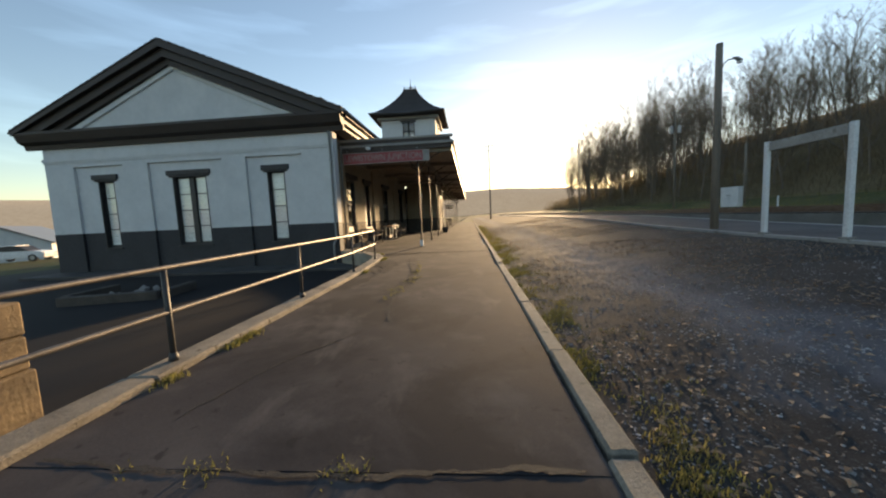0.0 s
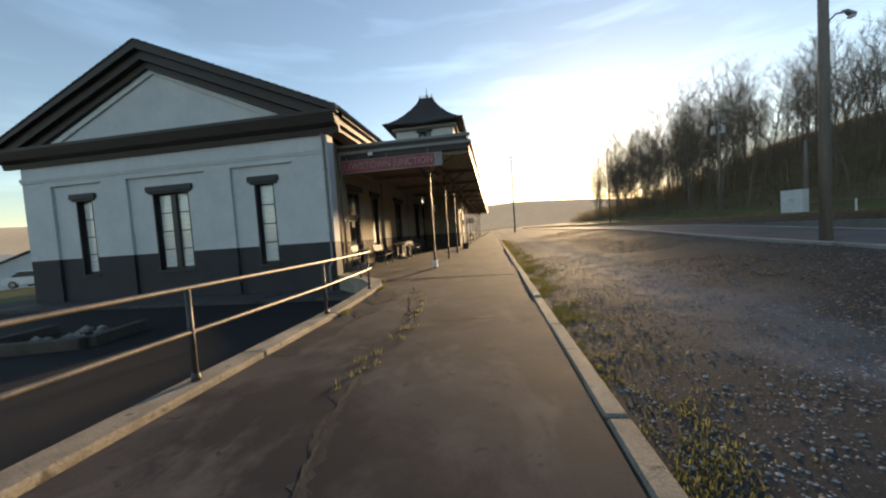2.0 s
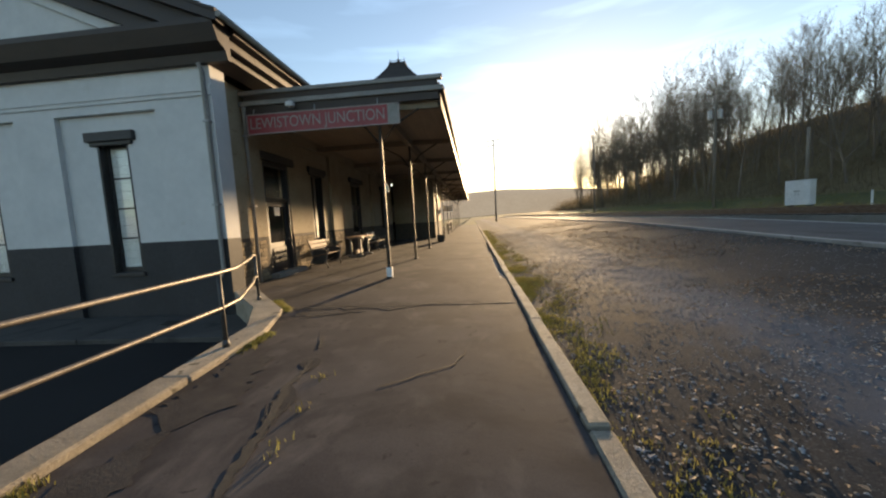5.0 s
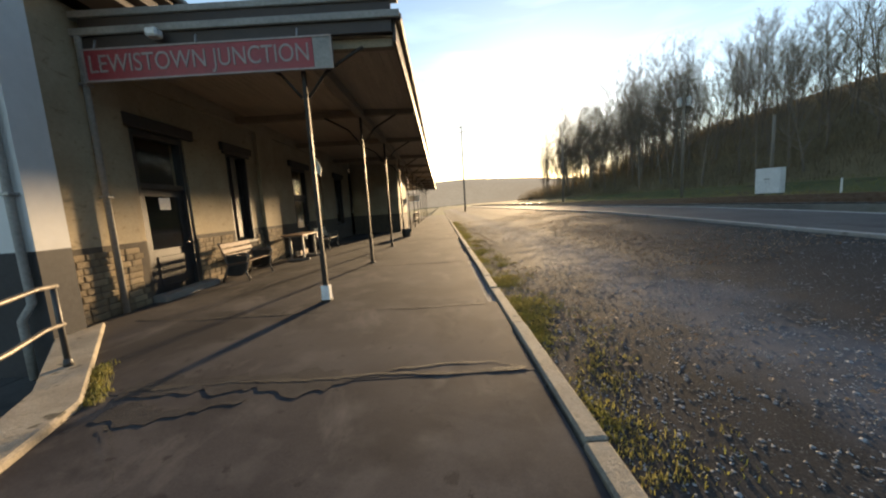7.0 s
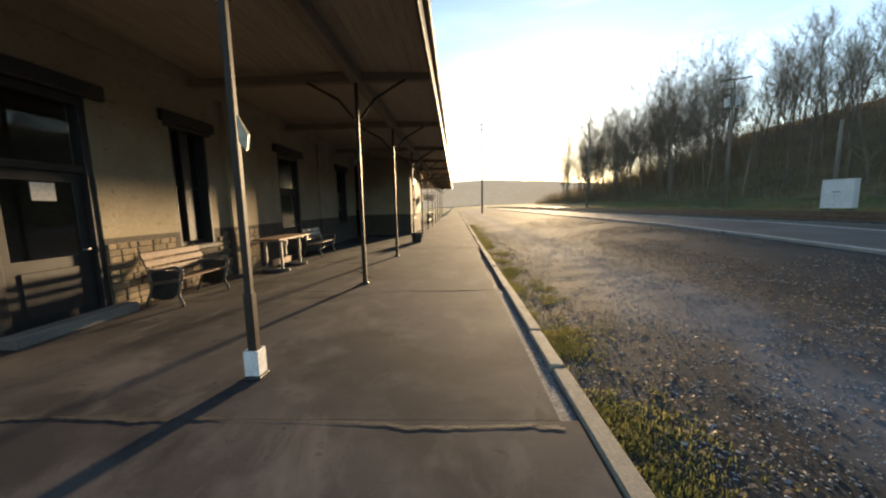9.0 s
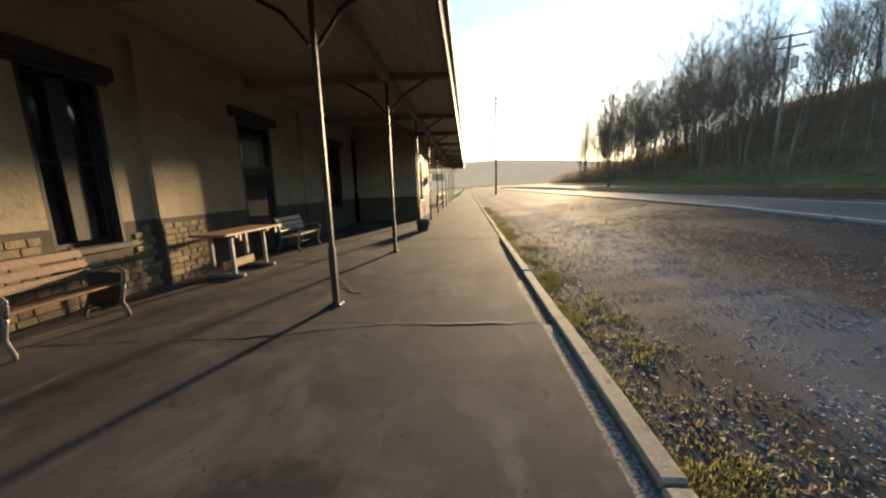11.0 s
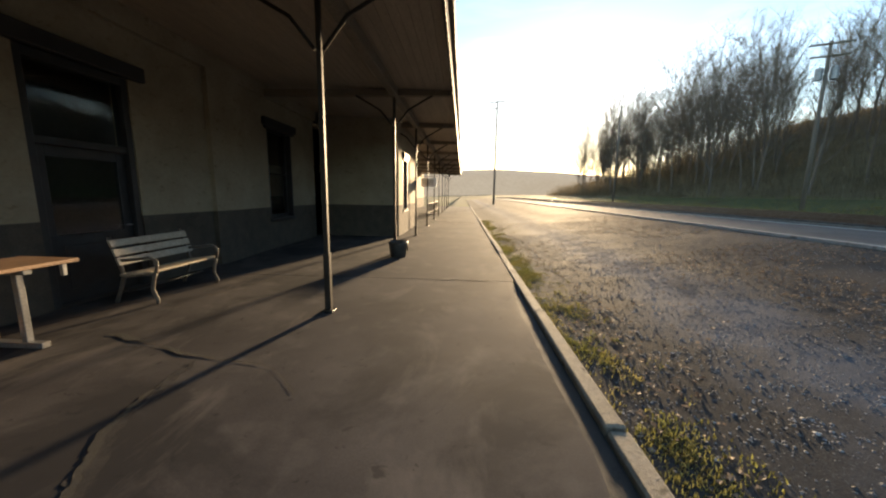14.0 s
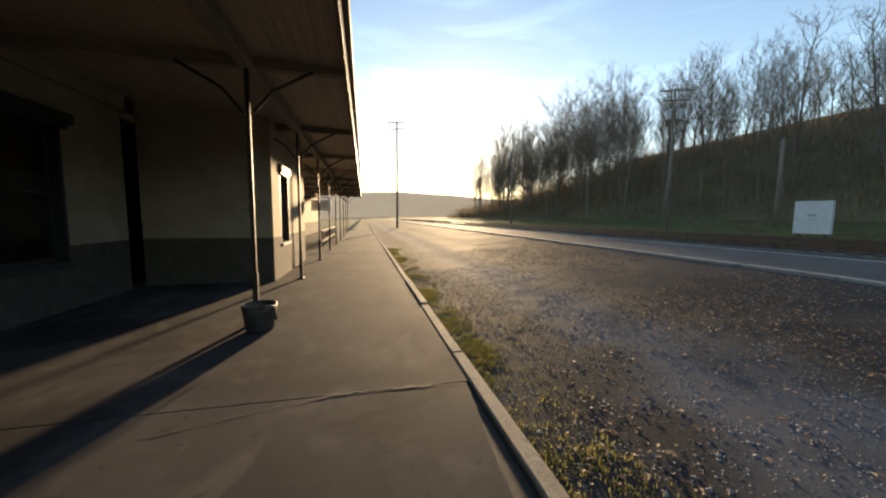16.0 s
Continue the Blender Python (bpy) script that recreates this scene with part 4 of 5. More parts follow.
b = bmesh.new()
for z0, z1 in ((3.60, 3.625), (4.045, 4.07)):
    box(b, (-4.785, 13.75, z0), (-1.095, 13.805, z1), 0)
for x0, x1 in ((-4.785, -4.76), (-1.12, -1.095)):
    box(b, (x0, 13.75, 3.626), (x1, 13.805, 4.044), 0)
part("border", b, SIGNWHITE, sign, "white border strip")
txt = bpy.data.curves.new("lettering", "FONT")
txt.body = "LEWISTOWN JUNCTION"
txt.size, txt.extrude, txt.align_x, txt.align_y = 0.36, 0.004, "CENTER", "CENTER"
txt.space_character = 1.0
txt_ob = new("lettering_curve", txt)
dep = bpy.context.evaluated_depsgraph_get()
me = bpy.data.meshes.new_from_object(txt_ob.evaluated_get(dep))
bpy.data.objects.remove(txt_ob)
wide = max(v.co.x for v in me.vertices) - min(v.co.x for v in me.vertices)
me.materials.clear()
me.materials.append(SIGNWHITE)
me.transform(Matrix.Diagonal((3.25 / wide, 1.0, 1.0, 1.0)))
letters = new("lettering", me)
letters.parent = sign
letters.matrix_basis = pose(-3.07, 13.753, 3.835, 90, 0, 0)
tagged(letters, "white serif-like capitals")
for x in (-4.6, -3.1, -1.6):
    b = bmesh.new()
    tube(b, [(x, 13.76, 4.06), (x, 13.80, 4.2)], 0.012, 6)
    part("hanger", b, GREYMETAL, sign)

flood = thing("floodlight", "small white floodlight under the canopy gutter", "lamp")
b = bmesh.new()
box(b, (-3.76, 13.66, 4.16), (-3.58, 13.82, 4.28), 0, 0.025)
part("housing", b, CABINET, flood)
b = bmesh.new()
box(b, (-3.69, 13.72, 4.281), (-3.65, 13.83, 4.32), 0, 0.004)
part("arm", b, GREYMETAL, flood)


def bench(slats, label, solid_ends=False):
    """A park bench with scrolled iron ends, 1.3 m long along y, facing +x; the front feet stand at x = 0."""
    ob = thing("bench", label, "bench", "benches under the canopy")
    for yy in (0.06, 1.24):
        b = bmesh.new()
        tube(b, [(0.0, yy, 0.0), (0.01, yy, 0.05), (-0.05, yy, 0.2), (-0.015, yy, 0.34), (0.02, yy, 0.44)], 0.024, 8)
        tube(b, [(0.02, yy, 0.43), (-0.2, yy, 0.41), (-0.44, yy, 0.38)], 0.022, 8)
        tube(b, [(-0.60, yy, 0.0), (-0.52, yy, 0.18), (-0.44, yy, 0.38), (-0.50, yy, 0.62), (-0.60, yy, 0.92)], 0.024, 8)
        tube(b, [(0.02, yy, 0.43), (0.05, yy, 0.54), (0.03, yy, 0.62), (-0.05, yy, 0.655), (-0.2, yy, 0.63), (-0.36, yy, 0.61), (-0.49, yy, 0.60)], 0.022, 8)
        tube(b, [(0.03, yy, 0.62), (0.065, yy, 0.59), (0.05, yy, 0.555), (0.015, yy, 0.57)], 0.016, 6)
        part("iron_end", b, IRON_RIMLIT, ob, "scrolled cast-iron end")
        if solid_ends:
            b = bmesh.new()
            prism(b, [(-0.57, 0.84), (-0.535, 0.74), (-0.46, 0.63), (-0.2, 0.60), (0.02, 0.585), (-0.01, 0.40), (-0.06, 0.22), (-0.14, 0.14), (-0.3, 0.12), (-0.5, 0.16), (-0.45, 0.38), (-0.51, 0.62), (-0.60, 0.84)], "y", yy - 0.012, yy + 0.012)
            part("side_panel", b, IRON, ob, "dark cast side panel")
    for k in range(4):
        x0 = 0.0 - k * 0.115
        z = 0.465 - k * 0.015
        b = bmesh.new()
        box(b, (x0 - 0.108, 0.0, z - 0.03), (x0, 1.3, z), 0, 0.008)
        part("seat_slat", b, slats, ob)
    for z in (0.54, 0.665, 0.79):
        x0 = -0.455 - (z - 0.54) * 0.34
        b = bmesh.new()
        prism(b, [(x0, z), (x0 + 0.028, z), (x0 - 0.004, z + 0.095), (x0 - 0.032, z + 0.095)], "y", 0.0, 1.3)
        bmesh.ops.bevel(b, geom=b.edges[:], offset=0.005, segments=1, affect="EDGES")
        part("back_slat", b, slats, ob)
    b = bmesh.new()
    tube(b, [(-0.25, 0.06, 0.2), (-0.25, 1.24, 0.2)], 0.012, 6)
    tube(b, [(-0.25, 0.06, 0.2), (-0.5, 0.06, 0.16)], 0.012, 6)
    tube(b, [(-0.25, 1.24, 0.2), (-0.5, 1.24, 0.16)], 0.012, 6)
    part("stretcher", b, IRON, ob)
    return ob


bench(OAK, "pale slatted wooden bench with scrolled iron ends beyond the table").matrix_basis = pose(-4.08, 21.75, 0)
bench(REDOAK, "brown slatted bench with dark cast side panels against the wall", True).matrix_basis = pose(-4.2, 16.2, 0, 0, 0, 2)


def trestle_table():
    ob = thing("table", "brown board-topped table on T-shaped pedestal legs", "table")
    for k in range(5):
        b = bmesh.new()
        box(b, (-0.68 + k * 0.137, 0.0, 0.79), (-0.68 + k * 0.137 + 0.132, 1.75, 0.83), 0, 0.005)
        part("board", b, TABLETOP, ob)
    for yy in (0.3, 1.3):
        b = bmesh.new()
        box(b, (-0.16, yy - 0.03, 0.06), (-0.10, yy + 0.03, 0.74), 0, 0.006)
        box(b, (-0.56, yy - 0.03, 0.06), (-0.50, yy + 0.03, 0.74), 0, 0.006)
        leg = part("leg", b, GREYMETAL, ob, "grey metal pedestal leg")
        b = bmesh.new()
        box(b, (-0.66, yy - 0.04, 0.0), (0.06, yy + 0.04, 0.06), 0, 0.008)
        part("foot", b, GREYMETAL, leg)
        b = bmesh.new()
        box(b, (-0.66, yy - 0.035, 0.742), (-0.01, yy + 0.035, 0.788), 0, 0.005)
        part("bearer", b, GREYMETAL, leg)
    for yy in (0.42, 1.62):
        b = bmesh.new()
        box(b, (-0.06, yy - 0.02, 0.66), (-0.02, yy + 0.02, 0.79), 0, 0.004)
        part("bracket", b, GREYMETAL, ob)
    b = bmesh.new()
    box(b, (-0.42, 0.34, 0.1), (-0.36, 1.26, 0.26), 0, 0.006)
    part("stretcher", b, TABLETOP, ob)
    return ob


trestle_table().matrix_basis = pose(-4.02, 19.12, 0)

# white sleeve round the foot of the first post
sleeve = thing("post_sleeve", "white plastic sleeve round a post foot", "sleeve")
b = bmesh.new()
outer, inner = 0.068, 0.05
for s in (-1, 1):
    box(b, (COL_X + s * inner, 13.95 - outer, 0.032), (COL_X + s * outer, 13.95 + outer, 0.27), 0, 0.004)
    box(b, (COL_X - inner, 13.95 + s * inner, 0.032), (COL_X + inner, 13.95 + s * outer, 0.27), 0, 0.004)
part("sleeve_wall", b, CABINET, sleeve)

# small flag bracket on the first post
flagb = thing("flag_bracket", "small tattered cloth tied to a canopy post", "cloth")
b = bmesh.new()
prism(b, [(COL_X + 0.04, 2.35), (COL_X + 0.13, 2.18), (COL_X + 0.10, 2.05), (COL_X + 0.04, 2.12)], "y", 13.93, 13.955)
part("cloth", b, OAK, flagb)

# round planter by a post, with a pale hose hook
pot = thing("planter", "dark round planter tub with a pale metal handle", "planter")
b = bmesh.new()
rings = []
for r, z in ((0.17, 0.0), (0.20, 0.05), (0.23, 0.3), (0.245, 0.4), (0.225, 0.41), (0.21, 0.34)):
    rings.append([b.verts.new((math.cos(k * math.tau / 20) * r, math.sin(k * math.tau / 20) * r, z)) for k in range(20)])
for a, c in zip(rings, rings[1:]):
    for k in range(20):
        b.faces.new((a[k], a[(k + 1) % 20], c[(k + 1) % 20], c[k])).smooth = True
b.faces.new(rings[0][::-1])
part("tub", b, RAILP, pot)
b = bmesh.new()
bmesh.ops.create_circle(b, cap_ends=True, radius=0.212, segments=20, matrix=Matrix.Translation((0, 0, 0.345)))
part("soil", b, LITTER, pot)
b = bmesh.new()
tube(b, [(0.05, -0.24, 0.36), (0.14, -0.26, 0.43), (0.24, -0.22, 0.41), (0.27, -0.18, 0.2)], 0.018, 8)
part("handle", b, GALV, pot, "pale metal handle")
pot.matrix_basis = pose(-1.45, 25.85, 0.0)

# white hanging board beyond the bay
hang = thing("hanging_sign", "white projecting board with grey lines on the bay wall", "sign")
b = bmesh.new()
box(b, (-2.05, 35.6, 1.95), (-1.25, 35.66, 2.4), 0, 0.006)
part("board", b, CABINET, hang)
b = bmesh.new()
for z in (2.08, 2.17, 2.26):
    box(b, (-1.95, 35.592, z), (-1.4, 35.6, z + 0.035), 0)
part("writing_bars", b, FASCIA, hang)
b = bmesh.new()
tube(b, [(-4.8, 35.63, 2.5), (-1.2, 35.63, 2.5)], 0.02, 8)
for x in (-1.9, -1.4):
    tube(b, [(x, 35.63, 2.4), (x, 35.63, 2.5)], 0.008, 6)
part("bracket", b, IRON, hang)

fence = thing("picket_railing", "pale slatted railing far along the platform", "railing")
for k in range(16):
    b = bmesh.new()
    y = 40.5 + k * 0.62
    box(b, (-2.25, y, 0.0), (-2.19, y + 0.06, 1.0), 0, 0.008)
    part("picket", b, GALV, fence)
for z in (0.3, 0.9):
    b = bmesh.new()
    box(b, (-2.18, 40.4, z), (-2.15, 50.0, z + 0.06), 0, 0.005)
    part("rail", b, GALV, fence)

# drain cover in the footpath, timber edging in the yard, stone pier by the railing
drain = thing("drain_cover", "dark oval cast-iron drain cover in the footpath", "drain cover")
b = bmesh.new()
rr = [[b.verts.new((-5.6 + math.cos(k * math.tau / 24) * 0.28 * q, 12.0 + math.sin(k * math.tau / 24) * 0.2 * q, z)) for k in range(24)] for q, z in ((1.0, -0.428), (0.95, -0.412), (0.4, -0.408))]
for a, c in zip(rr, rr[1:]):
    for k in range(24):
        b.faces.new((a[k], a[(k + 1) % 24], c[(k + 1) % 24], c[k]))
b.faces.new(rr[-1])
part("cover", b, IRON, drain)

edging = thing("timber_edging", "weathered dark timber baulks edging a bed in the yard", "edging")
for (x0, y0), (x1, y1) in (((-9.6, 6.7), (-7.5, 7.25)), ((-7.45, 7.35), (-7.7, 8.6)), ((-9.7, 6.9), (-9.9, 8.4))):
    b = bmesh.new()
    d = Vector((x1 - x0, y1 - y0, 0)).normalized()
    n = Vector((-d.y, d.x, 0)) * 0.1
    prism(b, [(x0 + n.x, y0 + n.y), (x1 + n.x, y1 + n.y), (x1 - n.x, y1 - n.y), (x0 - n.x, y0 - n.y)], "z", -0.55, -0.3)
    bmesh.ops.bevel(b, geom=b.edges[:], offset=0.02, segments=1, affect="EDGES")
    part("baulk", b, SLEEPER, edging)
rnd = random.Random(11)
b = bmesh.new()
for k in range(26):
    c = Vector((rnd.uniform(-9.6, -7.7), rnd.uniform(7.2, 8.6), -0.5))
    r = rnd.uniform(0.05, 0.13)
    res = bmesh.ops.create_icosphere(b, subdivisions=1, radius=r, matrix=Matrix.Translation(c))
    for v in res["verts"]:
        v.co += Vector((rnd.uniform(-1, 1), rnd.uniform(-1, 1), rnd.uniform(-1, 1))) * r * 0.25
solid("rubble", b, CONCRETE, "loose rubble stones in the yard bed", "rubble", kind="stuff")

pier = thing("stone_pier", "buff stone gate pier with a stepped base behind the railing", "pier")
for z0, z1, g in ((-0.6, 0.10, 0.03), (0.105, 0.40, 0.0), (0.405, 0.70, 0.0)):
    b = bmesh.new()
    box(b, (-3.97 - g, 1.15 - g, z0), (-3.34 + g * 0.3, 1.8 + g, z1), 0, 0.02)
    part("block", b, PIER, pier)


# ---- across the yard ----
def utility_pole(x, y, height, arms, label, cans=0):
    z = ground_z(x, y)
    ob = thing("utility_pole", label, "pole", "utility poles")
    b = bmesh.new()
    tube(b, [(0, 0, -0.3), (0, 0, height * 0.5), (0, 0, height)], 0.16, 10, 0.11)
    part("shaft", b, POLEWOOD, ob)
    for k in range(arms):
        zz = height - 0.25 - 0.85 * k
        b = bmesh.new()
        box(b, (-1.25 + 0.2 * k, -0.19, zz), (1.25 - 0.2 * k, -0.09, zz + 0.12), 0, 0.01)
        arm = part("crossarm", b, POLEWOOD, ob)
        for px in (-1.1, -0.5, 0.5, 1.1):
            if abs(px) > 1.2 - 0.2 * k:
                continue
            b = bmesh.new()
            tube(b, [(px, -0.14, zz + 0.12), (px, -0.14, zz + 0.2)], 0.03, 8)
            tube(b, [(px, -0.14, zz + 0.2), (px, -0.14, zz + 0.26)], 0.055, 8, 0.03)
            part("insulator", b, GREYMETAL, arm)
    for k in range(cans):
        b = bmesh.new()
        sx = -0.42 if k == 0 else 0.42
        tube(b, [(sx, -0.1, height - 2.7), (sx, -0.1, height - 2.65), (sx, -0.1, height - 1.9), (sx, -0.1, height - 1.85)], 0.24, 12)
        tube(b, [(sx, -0.1, height - 1.85), (sx, -0.1, height - 1.65)], 0.04, 6)
        part("transformer", b, GREYMETAL, ob)
    ob.matrix_basis = pose(x, y, z, 0, 0, -25)
    return ob


utility_pole(26.9, 46.3, 12.4, 2, "tall wooden utility pole with crossarms and transformers", 2)
utility_pole(31.2, 40.6, 6.6, 0, "short bare wooden pole beside the cabinet")
utility_pole(22.3, 70.0, 13.8, 0, "bare wooden pole beyond the yard")
utility_pole(4.7, 69.0, 14.6, 2, "distant utility pole with crossarms")

lamp_pole = thing("street_lamp", "tall wooden pole with a curved lamp arm", "street lamp")
b = bmesh.new()
tube(b, [(0, 0, 0.0), (0, 0, 3.4), (0, 0, 6.15)], 0.125, 12, 0.10)
part("pole", b, POLEWOOD, lamp_pole)
b = bmesh.new()
tube(b, [(0.08, 0, 5.25), (0.18, 0, 5.5), (0.36, 0, 5.66), (0.58, 0, 5.70), (0.7, 0, 5.69)], 0.022, 8)
arm = part("arm", b, GREYMETAL, lamp_pole)
b = bmesh.new()
tube(b, [(0.56, 0, 5.72), (0.68, 0, 5.73), (0.82, 0, 5.67), (0.86, 0, 5.63)], 0.035, 10, 0.09)
part("head", b, GREYMETAL, arm)
b = bmesh.new()
bmesh.ops.create_icosphere(b, subdivisions=2, radius=0.085, matrix=Matrix.Translation((0.82, 0, 5.60)) @ Matrix.Diagonal((1, 1, 0.5, 1)))
part("lens", b, SKY_LENS_WHITE, arm, "pale unlit lamp lens")
lamp_pole.matrix_basis = pose(8.95, 11.9, 0.352 + rise(9.0, 11.9), 0, 0, 15)

gate = thing("sign_frame", "white two-post frame with a pale blank board across the top", "sign frame")
for yy, xx in ((7.3, 8.6), (9.35, 8.55)):
    b = bmesh.new()
    box(b, (xx - 0.055, yy - 0.055, 0.355), (xx + 0.055, yy + 0.055, 2.85), 0, 0.01)
    p = part("post", b, CABINET, gate)
    b = bmesh.new()
    box(b, (xx - 0.1, yy - 0.1, 0.355), (xx + 0.1, yy + 0.1, 0.42), 0, 0.012)
    part("foot", b, CONCRETE, p)
b = bmesh.new()
box(b, (8.54, 7.36, 2.6), (8.61, 9.29, 2.83), 0, 0.008)
part("board", b, COPING, gate, "pale weathered board")

cab = thing("relay_cabinet", "white metal trackside equipment cabinet on dark feet in the grass", "cabinet")
b = bmesh.new()
box(b, (-0.78, -0.36, 0.16), (0.78, 0.36, 2.05), 0, 0.012)
part("body", b, CABINET, cab)
b = bmesh.new()
box(b, (-0.80, -0.38, 2.051), (0.80, 0.38, 2.10), 0, 0.015)
part("roof", b, CABINET, cab)
for fx in (-0.6, 0.6):
    b = bmesh.new()
    box(b, (fx - 0.09, -0.33, -0.1), (fx + 0.09, 0.33, 0.158), 0, 0.008)
    part("foot", b, RAILP, cab, "dark steel foot")
for x0, x1 in ((-0.75, -0.006), (0.006, 0.75)):
    b = bmesh.new()
    box(b, (x0, -0.374, 0.2), (x1, -0.362, 2.0), 0, 0.004)
    dr = part("door", b, CABINET, cab)
    b = bmesh.new()
    hx = x1 - 0.08 if x0 < -0.5 else x0 + 0.08
    box(b, (hx - 0.015, -0.40, 0.95), (hx + 0.015, -0.376, 1.1), 0, 0.004)
    part("handle", b, GREYMETAL, dr)
b = bmesh.new()
box(b, (-0.22, -0.382, 1.22), (0.16, -0.376, 1.30), 0)
part("writing_bar", b, FASCIA, cab)
cab.matrix_basis = pose(26.2, 35.43, ground_z(26.2, 35.43) + 0.02, 0, 0, -68)

marker = thing("marker_post", "short white marker post in the grass", "post")
b = bmesh.new()
box(b, (26.95, 31.2, ground_z(27, 31.2) - 0.1), (27.05, 31.3, 1.70), 0, 0.02)
part("stake", b, CABINET, marker)


def track(x):
    ob = thing("track", "rusty running rails on weathered sleepers", "track", "tracks", kind="structure")
    gz = ground_z(x, 27)
    for s in (-0.7175, 0.7175):
        b = bmesh.new()
        prism(b, [(x + s - 0.07, gz + 0.16), (x + s + 0.07, gz + 0.16), (x + s + 0.02, gz + 0.19), (x + s + 0.02, gz + 0.27), (x + s + 0.036, gz + 0.28), (x + s + 0.036, gz + 0.32), (x + s - 0.036, gz + 0.32), (x + s - 0.036, gz + 0.28), (x + s - 0.02, gz + 0.27), (x + s - 0.02, gz + 0.19)], "y", -40, 160)
        part("rail", b, RUST, ob)
    verts, faces = [], []
    for k in range(330):
        y = -40 + k * 0.6
        i = len(verts)
        for zz in (gz, gz + 0.155):
            verts += [(x - 1.3, y, zz), (x + 1.3, y, zz), (x + 1.3, y + 0.23, zz), (x - 1.3, y + 0.23, zz)]
        faces += [(i + 4, i + 5, i + 6, i + 7), (i, i + 1, i + 5, i + 4), (i + 2, i + 3, i + 7, i + 6), (i + 1, i + 2, i + 6, i + 5), (i + 3, i, i + 4, i + 7)]
    sl = pydata("sleepers", verts, faces, SLEEPER)
    sl.parent = ob
    tagged(sl, kind="stuff")
    b = bmesh.new()
    prism(b, [(x - 2.0, gz - 0.6), (x + 2.0, gz - 0.6), (x + 1.5, gz + 0.12), (x - 1.5, gz + 0.12)], "y", -40, 160)
    part("ballast", b, BALLAST, ob)


track(15.0)
track(19.0)

# ---- the distance on the yard side ----
def house(name, x, y, rz, w, d, h, roof_m, label):
    ob = thing(name, label, "house")
    b = bmesh.new()
    box(b, (-w / 2, -d / 2, -1.0), (w / 2, d / 2, h), 0)
    prism(b, [(-d / 2, h), (d / 2, h), (0, h + d * 0.24)], "x", -w / 2, w / 2)
    body = part("wall", b, WHITE, ob)
    for s in (1, -1):
        b = bmesh.new()
        prism(b, [(s * (d / 2 + 0.4), h - 0.1), (0, h + d * 0.26), (0, h + d * 0.26 + 0.12), (s * (d / 2 + 0.4), h + 0.02)], "x", -w / 2 - 0.4, w / 2 + 0.4)
        part("roof", b, roof_m, ob)
    for k in range(4):
        b = bmesh.new()
        wx = -w / 2 + w * (k + 0.5) / 4
        box(b, (wx - 0.5, -d / 2 - 0.04, 0.9), (wx + 0.5, -d / 2 - 0.004, 2.1), 0, 0.01)
        win = part("window", b, FRAMEP, ob)
        b = bmesh.new()
        box(b, (wx - 0.42, -d / 2 - 0.05, 0.98), (wx + 0.42, -d / 2 - 0.042, 2.02), 0)
        part("pane", b, GLASS, win)
    ob.matrix_basis = pose(x, y, ground_z(x, y) - 0.05, 0, 0, rz)
    return ob


house("house", -64, 44, -50, 15, 9, 2.9, HOUSEROOF, "low pale house with a weathered metal roof")
house("house", -80, 66, -35, 14, 9, 3.0, SHINGLE, "pale house with a dark shingled roof")
house("house", -98, 54, -60, 16, 9, 4.5, HOUSEROOF, "pale house with a weathered metal roof farther off")
house("house", -66, 86, -20, 12, 8, 4.5, SHINGLE, "pale two-storey house with a dark roof")


def car(x, y, rz):
    ob = thing("car", "white parked saloon car at the yard's edge", "car")
    b = bmesh.new()
    prism(b, [(-2.2, 0.3), (2.2, 0.3), (2.25, 0.6), (2.1, 0.85), (1.1, 0.95), (-1.6, 0.97), (-2.2, 0.9)], "y", -0.88, 0.88)
    bmesh.ops.bevel(b, geom=b.edges[:], offset=0.06, segments=2, affect="EDGES")
    part("body", b, CARPAINT, ob)
    b = bmesh.new()
    prism(b, [(-1.65, 0.93), (1.1, 0.93), (0.4, 1.38), (-0.2, 1.45), (-1.0, 1.42)], "y", -0.76, 0.76)
    bmesh.ops.bevel(b, geom=b.edges[:], offset=0.05, segments=2, affect="EDGES")
    part("cabin", b, FRAMEP, ob, "dark glazed cabin")
    b = bmesh.new()
    box(b, (-1.0, -0.7, 1.40), (0.25, 0.7, 1.47), 0, 0.02)
    part("roof", b, CARPAINT, ob)
    for wx in (-1.35, 1.4):
        for wy in (-0.9, 0.7):
            b = bmesh.new()
            tube(b, [(wx, wy, 0.32), (wx, wy + 0.2, 0.32)], 0.32, 18)
            wh = part("wheel", b, RUBBER, ob)
            b = bmesh.new()
            tube(b, [(wx, wy - 0.01, 0.32), (wx, wy + 0.21, 0.32)], 0.19, 14)
            part("rim", b, GREYMETAL, wh)
    for wy in (-0.6, 0.6):
        b = bmesh.new()
        box(b, (2.14, wy - 0.2, 0.62), (2.24, wy + 0.2, 0.76), 0, 0.03)
        part("headlight", b, SKY_LENS_WHITE, ob)
    ob.matrix_basis = pose(x, y, ground_z(x, y) + 0.06, 0, 0, rz)


car(-40, 27, 20)


